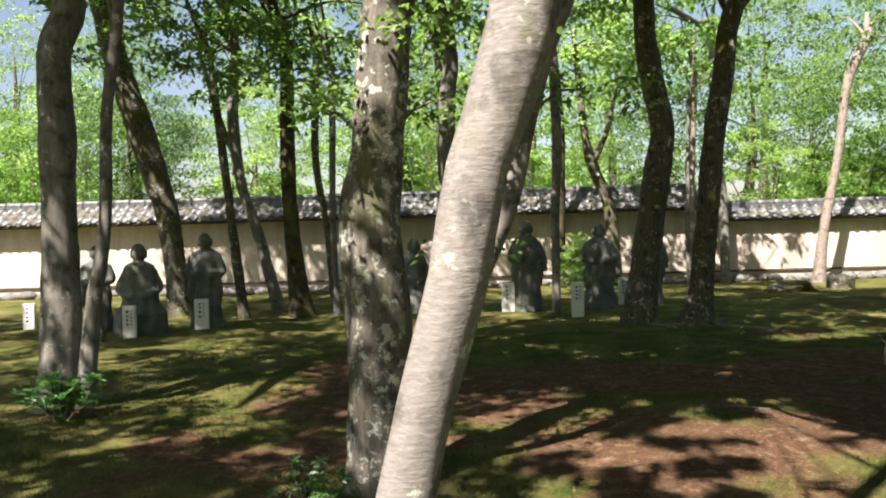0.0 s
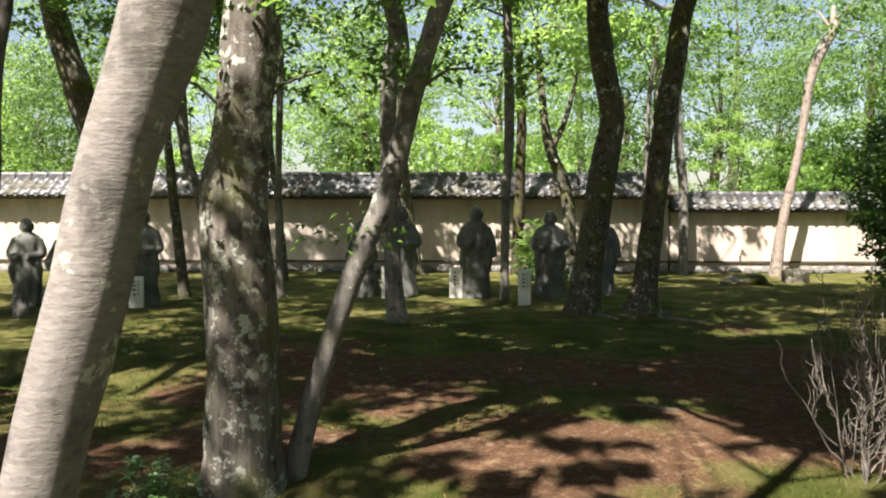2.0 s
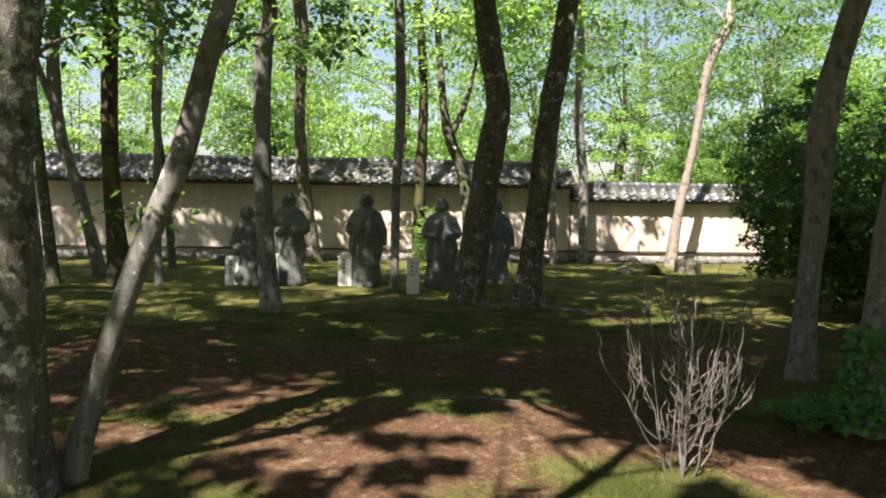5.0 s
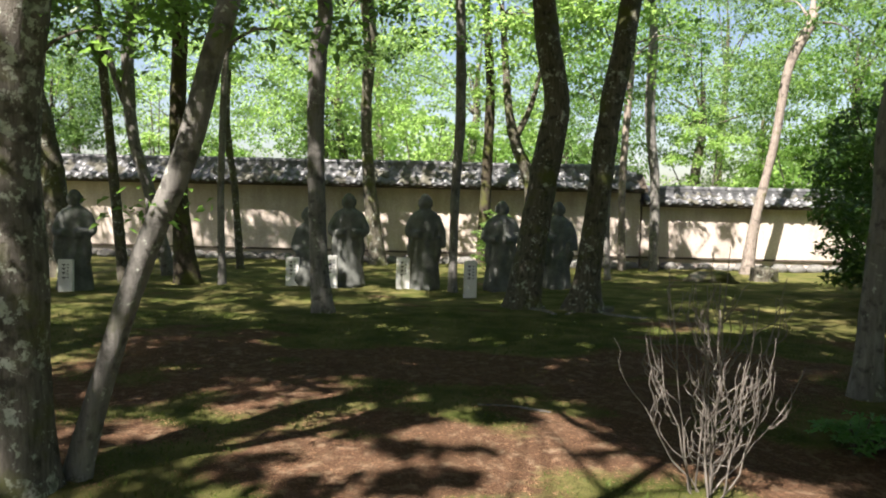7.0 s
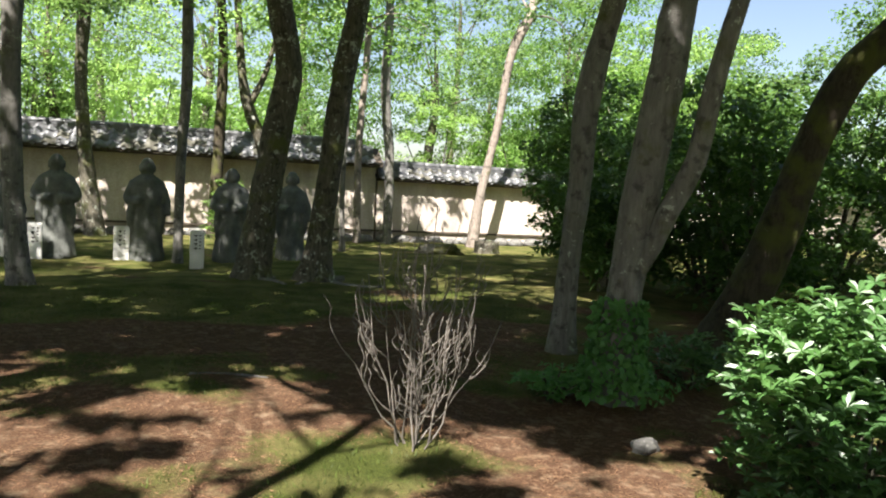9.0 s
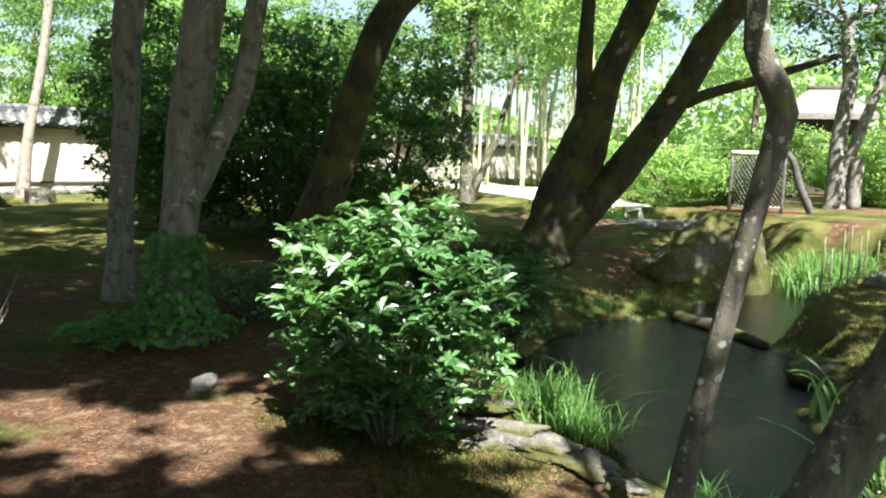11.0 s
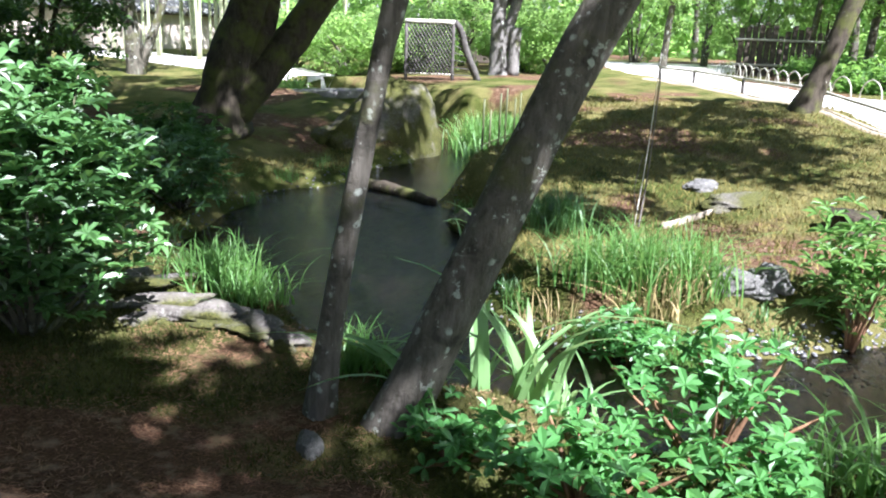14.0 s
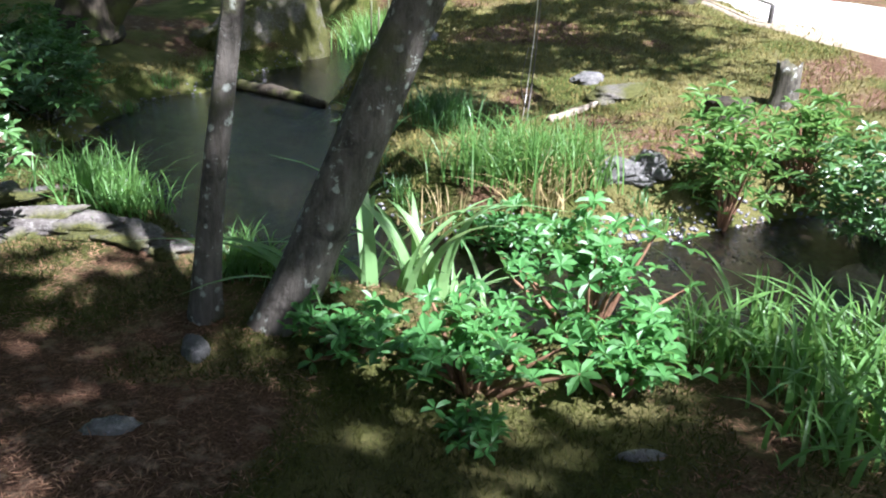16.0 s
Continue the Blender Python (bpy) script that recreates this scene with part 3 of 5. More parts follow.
def wall(name, x0, x1, thick, eave, ridge, label):
    """A plastered garden wall with a stone footing, a timber plate and a small tiled roof."""
    w = thing(name, (x0 + x1) / 2, WALL_Y, 0, label, "wall", kind="structure")
    c = (x0 + x1) / 2
    L = x1 - x0
    part("plaster_core", from_bm("plaster_core", box_bm(L, thick, eave - 0.05, 0.01), M_plaster), w, "earthen plaster, tan and streaked")
    part("timber_plate", from_bm("timber_plate", box_bm(L + 0.1, thick + 0.16, 0.12, 0.01, z=eave - 0.05), M_wood), w, "dark timber under the eaves")
    part("ground_rail", from_bm("ground_rail", box_bm(L, 0.05, 0.05, 0.006, y=-thick / 2 - 0.03, z=0.26), M_wood), w, "thin dark timber rail")
    out, rise = thick / 2 + (0.42 if eave > 1.8 else 0.24), ridge - 0.22 - eave
    bm = bmesh.new()
    for s in (-1, 1):
        vs = [bm.verts.new(p) for p in ((-L / 2 - 0.08, s * out, eave + 0.02), (L / 2 + 0.08, s * out, eave + 0.02), (L / 2 + 0.08, 0, eave + rise), (-L / 2 - 0.08, 0, eave + rise))]
        low = [bm.verts.new(v.co - Vector((0, 0, 0.05))) for v in vs]
        bm.faces.new(vs), bm.faces.new(low[::-1])
        for i in range(4):
            bm.faces.new((vs[i], low[i], low[(i + 1) % 4], vs[(i + 1) % 4]))
    bmesh.ops.recalc_face_normals(bm, faces=bm.faces)
    part("roof_boards", from_bm("roof_boards", bm, M_wood), w)
    pitch = 0.27
    slope = math.hypot(out, rise) + 0.03
    tile_v, tile_f = [], []
    for k in range(2):
        for i in range(9):
            u = i / 8
            z = 0.045 * math.sin(u * 2 * math.pi) if u < 0.5 else 0.02 * math.sin(u * 2 * math.pi)
            tile_v += [((u - 0.5) * pitch * 1.06, 0, z + k * 0.02), ((u - 0.5) * pitch * 1.06, slope * 0.36, z + k * 0.02 - 0.012)]
        o = k * 18
        for i in range(8):
            tile_f.append((o + 2 * i, o + 2 * i + 2, o + 2 * i + 3, o + 2 * i + 1) if k else (o + 2 * i + 1, o + 2 * i + 3, o + 2 * i + 2, o + 2 * i))
    for i in range(8):
        tile_f.append((2 * i, 2 * i + 2, 18 + 2 * i + 2, 18 + 2 * i))
    metile, metile2 = mesh_of("roof_tile", tile_v, tile_f, M_tile), mesh_of("roof_tile", tile_v, tile_f, M_tilemoss)
    bm = bmesh.new()
    bmesh.ops.create_cone(bm, cap_ends=True, segments=14, radius1=0.058, radius2=0.058, depth=0.05, matrix=Matrix.Rotation(math.pi / 2, 4, "X"))
    bmesh.ops.bevel(bm, geom=[e for e in bm.edges if abs(e.verts[0].co.y - e.verts[1].co.y) < 1e-5], offset=0.012, segments=2, affect="EDGES")
    mecap = from_bm("eave_disc", bm, M_tile)
    ang = math.degrees(math.atan2(rise, out))
    r = random.Random(int(x0 * 10))
    n = int(L / pitch)
    for i in range(n):
        x = -L / 2 + pitch * (i + 0.5)
        shade = c + x > -22
        for row in range(3):
            if not shade:
                continue
            s0 = slope * 0.31 * row - 0.05
            t = part("roof_tile", metile2 if r.random() < 0.35 else metile, w)
            t.matrix_local = pose(x + r.uniform(-0.012, 0.012), -out + s0 * math.cos(math.radians(ang)), eave + 0.05 + s0 * math.sin(math.radians(ang)) + 0.02, ang + r.uniform(-1.5, 1.5), 0, r.uniform(-2, 2))
        if shade:
            t = part("eave_disc", mecap, w)
            t.matrix_local = pose(x - pitch * 0.25, -out - 0.03, eave + 0.055)
    bm = box_bm(0.42, 0.3, 0.07, 0.015)
    box_bm(0.42, 0.24, 0.06, 0.015, z=0.075, bm=bm)
    v, f = tube([(-0.22, 0, 0.17, 0.075), (0.22, 0, 0.17, 0.075)], 10, 0.3)
    tmp = mesh_of("tmp", v, f, None)
    bm.from_mesh(tmp)
    meridge = from_bm("ridge_tile", bm, M_tile)
    for i in range(int(L / 0.43)):
        t = part("ridge_tile", meridge, w)
        t.matrix_local = pose(-L / 2 + 0.43 * (i + 0.5), 0, eave + rise - 0.03 + r.uniform(-0.006, 0.006), 0, r.uniform(-1, 1), 0)
    stones = [rock_mesh("footing_stone", 0.26, 0.16, 0.13, 3.0 + k, M_stone, 2, 0.3) for k in range(4)]
    for i in range(int(L / 0.46)):
        if c - L / 2 + 0.46 * i < -16:
            continue
        t = part("footing_stone", stones[r.randrange(4)], w)
        t.matrix_local = pose(-L / 2 + 0.46 * (i + 0.5), -thick / 2 - 0.06, 0.06 + r.uniform(-0.03, 0.03), 0, 0, r.uniform(-25, 25))
    return w


wall("wall_north", -32.0, 6.2, 0.5, 1.95, 2.62, "long tan earthen wall with a tiled roof")
wall("wall_north_low", 6.25, 30.0, 0.42, 1.62, 2.12, "lower sunlit earthen wall with a tiled roof")


# ---- statues and their signs ----
def statue(x, y, tall, seed, seated, label, rz=0.0, wide=1.0, arms=0):
    """A robed stone figure, one plain mesh: robe with folds, sleeves, bowed head."""
    r = random.Random(seed)
    rows = []
    if seated:
        prof = ((0.0, 0.40, 0.34), (0.12, 0.42, 0.36), (0.28, 0.40, 0.34), (0.36, 0.30, 0.24), (0.55, 0.27, 0.19), (0.75, 0.28, 0.18), (0.84, 0.22, 0.15), (0.88, 0.09, 0.09))
        shoulder, elbow, wrist, headz, folds = 0.80, 0.56, 0.46, 0.98, 0.05
    else:
        prof = ((0.0, 0.25, 0.20), (0.03, 0.26, 0.21), (0.25, 0.22, 0.17), (0.55, 0.21, 0.16), (0.62, 0.22, 0.165), (0.74, 0.23, 0.16), (0.80, 0.205, 0.14), (0.835, 0.12, 0.10), (0.86, 0.07, 0.07))
        shoulder, elbow, wrist, headz, folds = 0.775, 0.60, 0.58, 0.925, 0.065
    sides = 36
    verts, faces = [], []
    zs = np.linspace(0, prof[-1][0], 34)
    for z in zs:
        a = np.interp(z, [p[0] for p in prof], [p[1] for p in prof]) * (tall * 0.66 if not seated else tall * 0.68) * wide
        b = np.interp(z, [p[0] for p in prof], [p[2] for p in prof]) * (tall * 0.74 if not seated else tall * 0.9)
        for j in range(sides):
            t = 2 * math.pi * j / sides
            k = 1 + folds * math.sin(9 * t + seed + 2.5 * math.sin(z * 5 + seed)) * (1 - 0.6 * z) + 0.02 * noise.noise((math.cos(t) * 3, math.sin(t) * 3, z * 9 + seed))
            verts.append((a * math.cos(t) * k, b * math.sin(t) * k, z * tall))
    n = len(zs)
    for i in range(n - 1):
        for j in range(sides):
            k = (j + 1) % sides
            faces.append((i * sides + j, i * sides + k, (i + 1) * sides + k, (i + 1) * sides + j))
    faces += [tuple(range(sides))[::-1], tuple((n - 1) * sides + j for j in range(sides))]
    pieces = [(verts, faces)]
    T = tall
    for s in (-1, 1):
        ex = (0.215 if seated else 0.17) * wide
        if arms == 1 and s == 1:
            path = [(s * 0.115 * T, 0, shoulder * T, 0.045 * T), (s * 0.18 * T, -0.02 * T, 0.60 * T, 0.042 * T), (s * 0.18 * T, -0.05 * T, 0.45 * T, 0.05 * T)]
        else:
            path = [(s * 0.115 * T, 0, shoulder * T, 0.048 * T), (s * ex * T, -0.03 * T, elbow * T, 0.046 * T), (s * 0.04 * T, -0.145 * T * (1.3 if seated else 1), wrist * T, 0.038 * T)]
        pieces.append(tube(path, 12, 0.05, 0.15, seed + s))
        if not seated:
            pieces.append(tube([(s * 0.13 * T, -0.08 * T, 0.56 * T, 0.034 * T), (s * 0.145 * T, -0.07 * T, 0.42 * T, 0.04 * T), (s * 0.135 * T, -0.05 * T, 0.28 * T, 0.022 * T)], 10, 0.05, 0.2, seed))
    hr = 0.072 * T if not seated else 0.092 * T
    hv, hf = [], []
    for i in range(13):
        t = math.pi * i / 12
        for j in range(18):
            a = 2 * math.pi * j / 18
            k = 1 + 0.16 * max(0.0, -math.sin(a)) * math.sin(t) * (0.5 - math.cos(t)) * 0.6 + 0.03 * noise.noise((math.cos(a) * 2, math.sin(a) * 2, t * 2 + seed))
            hv.append((hr * 0.92 * math.sin(t) * math.cos(a) * k, hr * math.sin(t) * math.sin(a) * k - 0.02 * T, headz * T + hr * 1.22 * math.cos(t)))
    for i in range(12):
        for j in range(18):
            k = (j + 1) % 18
            hf.append((i * 18 + j, (i + 1) * 18 + j, (i + 1) * 18 + k, i * 18 + k))
    pieces.append((hv, hf))
    for s in (-1, 1):
        pieces.append(tube([(s * hr * 0.92, -0.01 * T, headz * T + hr * 0.3, 0.016 * T), (s * hr * 0.96, -0.01 * T, headz * T - hr * 0.7, 0.014 * T)], 6, 0.03))
    pieces.append(tube([(0, 0, (headz - 0.12) * T, 0.045 * T), (0, -0.01 * T, headz * T, 0.042 * T)], 10, 0.05))
    pieces.append(tube([(0.05 * T, -0.05 * T, -0.02, 0.05 * T), (0.05 * T, -0.17 * T, 0.015, 0.035 * T)], 8, 0.05))
    pieces.append(tube([(-0.05 * T, -0.05 * T, -0.02, 0.05 * T), (-0.05 * T, -0.17 * T, 0.015, 0.035 * T)], 8, 0.05))
    ob = new("statue", mesh_of("statue", *joined(pieces), M_statue))
    m = ob.modifiers.new("fuse", "REMESH")
    m.mode, m.voxel_size, m.use_smooth_shade = "VOXEL", 0.02, True
    ob.matrix_world = pose(x, y, h1(x, y) - 0.02, 0, 0, rz)
    return tagged(ob, label, "statue", "stone figures before the wall")


statue(-4.45, 12.7, 1.62, 1, False, "dark grey stone statue standing in a robe", 8)
statue(-5.25, 11.9, 1.36, 2, True, "grey stone statue seated with folded sleeves", 10, 1.05)
statue(-6.15, 12.3, 1.42, 3, False, "grey stone statue half hidden by trunks", 10)
statue(-1.02, 14.3, 1.32, 4, True, "small grey stone statue seated by a slim tree", 0, 0.85)
statue(-0.28, 14.2, 1.64, 5, False, "grey stone statue standing with clasped sleeves", 4, 1.08)
statue(1.08, 14.1, 1.66, 6, False, "grey stone statue standing with one arm down", 0, 1.0, 1)
statue(2.43, 14.2, 1.58, 7, False, "grey stone statue with wide shoulders", -4, 1.1)
statue(3.53, 15.1, 1.62, 8, False, "grey stone statue standing behind a tree", -4, 0.98, 1)


def sign(x, y, tall, wide, bars, label):
    s = thing("name_sign", x, y, h1(x, y), label, "sign", "white name signs before the statues")
    part("slab", from_bm("slab", box_bm(wide, 0.07, tall + 0.06, 0.008, z=-0.06), M_sign), s)
    bm = bmesh.new()
    z = tall - 0.07
    r = random.Random(int(x * 100))
    for col, n, w in bars:
        zz = z
        for i in range(n):
            hh = w * r.uniform(0.6, 1.0)
            box_bm(w * r.uniform(0.7, 1.0), 0.004, hh * 0.35, 0, x=col, y=-0.037, z=zz - hh * 0.4, bm=bm)
            box_bm(w * 0.3, 0.004, hh * 0.8, 0, x=col, y=-0.0375, z=zz - hh * 0.8, bm=bm)
            zz -= hh + 0.022
    part("writing", from_bm("writing", bm, M_ink), s, "black brushed characters, too small to read", "stuff")


two = ((0.045, 5, 0.035), (-0.02, 4, 0.06))
sign(-4.42, 12.35, 0.50, 0.23, two, "white stone name sign before a statue")
sign(-5.19, 11.35, 0.50, 0.20, two, "white stone name sign before a seated statue")
sign(-7.5, 12.6, 0.44, 0.21, two, "small white stone name sign")
sign(-1.22, 13.95, 0.50, 0.23, two, "white stone name sign beside a slim tree")
sign(-0.50, 13.75, 0.56, 0.20, two, "white stone name sign beside a standing statue")
sign(0.72, 14.0, 0.55, 0.24, two, "bright white stone name sign in the sun")
sign(1.89, 13.2, 0.60, 0.215, two, "grey-white name sign in the shade")
sign(3.02, 15.0, 0.53, 0.21, two, "white stone name sign behind a tree")

# ---- trees of the garden ----
# Crowns out of view are set off their trunks to shade chosen ground.
tree("cherry_tree", "pale leaning cherry trunk with ringed bark", [(-0.17, 1.17, 0.0, 0.085), (-0.06, 1.17, 0.5, 0.068), (0.03, 1.17, 0.93, 0.060), (0.08, 1.17, 1.14, 0.062), (0.15, 1.17, 1.38, 0.064), (0.20, 1.18, 1.61, 0.065), (0.27, 1.18, 1.80, 0.072), (0.34, 1.18, 2.1, 0.07), (0.55, 1.3, 3.2, 0.06)],
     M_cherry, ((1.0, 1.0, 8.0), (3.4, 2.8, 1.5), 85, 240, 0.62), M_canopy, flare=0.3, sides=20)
tree("maple_tree", "stout grey trunk blotched with lichen", [(-0.38, 3.96, 0.0, 0.205), (-0.37, 3.96, 0.53, 0.182), (-0.38, 3.96, 1.10, 0.180), (-0.41, 3.97, 1.58, 0.165), (-0.36, 3.96, 1.94, 0.145), (-0.31, 3.96, 2.49, 0.152), (-0.2, 3.9, 3.6, 0.12)],
     M_lichen, ((-0.8, 2.6, 8.6), (4.2, 3.8, 1.7), 130, 240, 0.62), M_maple, flare=0.35, sides=22, sprigs=(((0.05, 4.0, 2.25), (0.45, 0.3, 0.12), 7, 45), ((-0.75, 3.7, 2.2), (0.4, 0.3, 0.1), 5, 40), ((-0.1, 3.6, 2.55), (0.5, 0.3, 0.1), 6, 40)))
tree("slanting_tree", "slender slanting grey trunk", [(-0.17, 4.20, 0.0, 0.066), (-0.02, 4.20, 0.57, 0.058), (0.20, 4.20, 1.22, 0.060), (0.385, 4.20, 1.66, 0.061), (0.51, 4.21, 2.15, 0.058), (0.63, 4.21, 2.55, 0.052), (0.9, 4.0, 3.4, 0.045)],
     M_grey, ((0.4, 0.2, 6.4), (2.5, 2.7, 1.0), 66, 240, 0.55), M_maple, limbs=3, sprigs=(((0.15, 4.3, 1.45), (0.2, 0.2, 0.06), 2, 25), ((0.9, 4.3, 2.3), (0.4, 0.3, 0.1), 5, 35)))
tree("slim_tree", "slim pale trunk with a mossy middle", [(-0.08, 10.60, 0.0, 0.13), (-0.16, 10.60, 1.16, 0.115), (-0.20, 10.60, 2.27, 0.112), (-0.19, 10.60, 3.36, 0.112), (-0.16, 10.60, 4.3, 0.10)],
     M_grey, ((-1.8, 7.7, 8.3), (4.6, 3.6, 2.0), 130, 220, 0.62), M_canopy)
tree("maple_tree", "grey bending trunk with pale blotches", [(2.65, 11.75, 0.0, 0.25), (2.75, 11.75, 0.87, 0.222), (2.92, 11.76, 2.02, 0.208), (3.06, 11.76, 3.00, 0.188), (2.91, 11.76, 3.80, 0.18), (2.83, 11.75, 4.6, 0.165)],
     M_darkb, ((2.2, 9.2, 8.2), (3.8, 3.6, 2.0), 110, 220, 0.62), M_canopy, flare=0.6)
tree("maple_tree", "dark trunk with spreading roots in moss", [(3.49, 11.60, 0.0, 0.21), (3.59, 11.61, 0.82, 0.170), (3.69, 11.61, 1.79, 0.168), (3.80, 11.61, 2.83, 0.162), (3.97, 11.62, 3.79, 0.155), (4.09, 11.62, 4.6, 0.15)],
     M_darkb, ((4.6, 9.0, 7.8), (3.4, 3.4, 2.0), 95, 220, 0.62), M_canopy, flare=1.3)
tree("young_tree", "thin grey trunk between the statues", [(1.59, 13.82, 0.0, 0.075), (1.60, 13.82, 1.61, 0.078), (1.66, 13.83, 3.06, 0.09), (1.61, 13.83, 4.96, 0.08)],
     M_grey, ((1.4, 12.8, 6.2), (2.6, 2.2, 2.2), 51, 70, 0.5), M_maple)
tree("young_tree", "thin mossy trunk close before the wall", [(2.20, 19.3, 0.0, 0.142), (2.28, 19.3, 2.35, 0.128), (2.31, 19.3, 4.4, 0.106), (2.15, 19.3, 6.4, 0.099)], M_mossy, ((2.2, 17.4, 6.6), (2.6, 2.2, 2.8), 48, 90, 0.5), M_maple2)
tree("young_tree", "crooked dark trunk before the wall", [(3.31, 17.39, 0.0, 0.153), (3.17, 17.38, 1.93, 0.135), (2.86, 17.38, 2.78, 0.13), (2.66, 17.37, 3.62, 0.092), (2.48, 17.37, 5.6, 0.061)], M_darkb, ((2.4, 16.8, 5.6), (2.2, 1.8, 2.0), 36, 70, 0.5), M_maple2,
     extra=([(2.80, 17.38, 2.9, 0.08), (3.15, 17.3, 3.7, 0.06), (3.4, 17.2, 4.8, 0.03)],))
tree("dark_tree", "dark trunk leaning beside the wall", [(-0.31, 19.3, 0.0, 0.215), (-0.55, 19.3, 1.9, 0.157), (-0.66, 19.3, 3.7, 0.129), (-0.60, 19.3, 5.4, 0.157), (-0.72, 19.3, 6.4, 0.17)], M_darkb, ((-0.8, 17.4, 6.8), (2.8, 2.4, 2.8), 54, 90, 0.5), M_conifer)
tree("pine_tree", "reddish brown trunk with dark bark", [(-3.15, 14.11, 0.0, 0.21), (-3.28, 14.10, 1.50, 0.145), (-3.32, 14.10, 2.99, 0.140), (-3.30, 14.10, 4.95, 0.125)], M_mossy, ((-3.4, 12.6, 6.4), (2.8, 2.4, 2.4), 57, 75, 0.5), M_conifer)
tree("young_tree", "thin brown leaning trunk", [(-4.16, 13.84, 0.0, 0.10), (-4.31, 13.84, 1.48, 0.089), (-4.40, 13.83, 2.45, 0.079), (-4.55, 13.83, 3.90, 0.074), (-4.65, 13.83, 4.86, 0.059)], M_darkb, ((-4.7, 12.6, 5.8), (2.2, 2.0, 2.0), 39, 70, 0.5), M_maple)
tree("young_tree", "crooked pale brown trunk", [(-3.82, 15.06, 0.0, 0.129), (-4.20, 15.05, 1.60, 0.107), (-4.52, 15.04, 2.66, 0.107), (-4.63, 15.04, 4.13, 0.118), (-4.53, 15.04, 5.18, 0.107)], M_grey, ((-4.5, 14.0, 6.2), (2.4, 2.0, 2.2), 39, 70, 0.5), M_maple,
     extra=([(-4.55, 15.04, 3.0, 0.07), (-4.9, 15.0, 3.9, 0.06), (-5.2, 14.9, 5.2, 0.04)],))
tree("young_tree", "thin straight pale trunk", [(-2.41, 13.79, 0.0, 0.068), (-2.45, 13.79, 1.52, 0.059), (-2.42, 13.79, 2.97, 0.059), (-2.38, 13.79, 4.32, 0.055)], M_grey, ((-2.4, 13.0, 5.6), (1.9, 1.7, 1.9), 30, 70, 0.45), M_maple)
tree("young_tree", "thin dark trunk near the wall", [(-3.13, 17.37, 0.0, 0.087), (-3.27, 17.36, 1.79, 0.074), (-3.47, 17.36, 3.38, 0.087), (-3.37, 17.36, 5.80, 0.08)], M_darkb, ((-3.4, 16.6, 6.2), (2.6, 2.4, 2.6), 48, 90, 0.5), M_maple2)
tree("young_tree", "grey trunk by the end of the tiled roof", [(6.40, 19.6, 0.0, 0.115), (6.39, 19.6, 2.0, 0.112), (6.20, 19.6, 3.8, 0.12), (6.18, 19.6, 6.3, 0.10)], M_grey, ((4.4, 16.6, 6.2), (2.2, 1.8, 2.4), 48, 90, 0.5), M_maple2)
tree("young_tree", "very thin grey stem", [(4.80, 16.84, 0.0, 0.059), (4.76, 16.84, 1.13, 0.053), (4.78, 16.84, 2.31, 0.053), (4.84, 16.84, 4.06, 0.05)], M_grey, ((4.9, 16.4, 5.4), (1.8, 1.6, 1.9), 27, 65, 0.45), M_maple)
tree("young_tree", "thin reddish stem before the wall", [(5.62, 19.5, 0.0, 0.095), (5.57, 19.5, 1.95, 0.085), (5.6, 19.5, 3.1, 0.085), (5.7, 19.5, 5.1, 0.08)], M_red, ((5.4, 18.8, 6.0), (2.0, 1.7, 2.2), 30, 65, 0.5), M_maple)
tree("pine_tree", "slender reddish trunk leaning by the sunlit wall", [(8.55, 19.2, 0.0, 0.15), (8.66, 19.2, 1.12, 0.122), (9.06, 19.2, 3.14, 0.098), (9.32, 19.2, 4.9, 0.108), (9.80, 19.2, 5.95, 0.11)], M_red, ((9.9, 19.4, 6.6), (2.4, 2.0, 1.8), 33, 65, 0.5), M_conifer)
tree("maple_tree", "pale grey trunk with a mossy foot", [(-3.46, 6.14, 0.0, 0.20), (-3.41, 6.14, 0.66, 0.178), (-3.40, 6.14, 1.63, 0.146), (-3.39, 6.14, 2.36, 0.150), (-3.39, 6.14, 3.08, 0.134), (-3.37, 6.14, 3.9, 0.13)],
     M_grey, ((-4.9, 1.4, 7.4), (4.2, 4.4, 1.8), 190, 230, 0.65), M_canopy, flare=0.4)
tree("young_tree", "slim pale stem beside a grey trunk", [(-3.22, 6.12, 0.0, 0.085), (-3.12, 6.12, 0.90, 0.066), (-2.99, 6.13, 1.62, 0.053), (-2.94, 6.13, 2.58, 0.048), (-2.84, 6.14, 3.25, 0.05)], M_grey, ((-2.6, 6.0, 4.9), (1.2, 1.2, 0.7), 18, 60, 0.4), M_maple)
tree("dark_tree", "thick dark trunk leaning towards the wall", [(-5.63, 14.55, 0.0, 0.22), (-5.79, 14.54, 1.77, 0.215), (-6.22, 14.52, 3.42, 0.26), (-6.67, 14.50, 4.85, 0.235), (-7.00, 14.49, 6.17, 0.19)], M_darkb, ((-7.8, 14.0, 8.4), (4.0, 4.0, 2.0), 130, 190, 0.6), M_conifer, flare=0.6)
tree("dark_tree", "dark trunk at the far end of the wall", [(-8.6, 13.0, 0.0, 0.2), (-8.7, 13.0, 2.0, 0.18), (-8.9, 13.0, 4.5, 0.16)], M_darkb, ((-8.6, 9.0, 7.4), (4.2, 4.4, 1.9), 140, 200, 0.6), M_canopy)

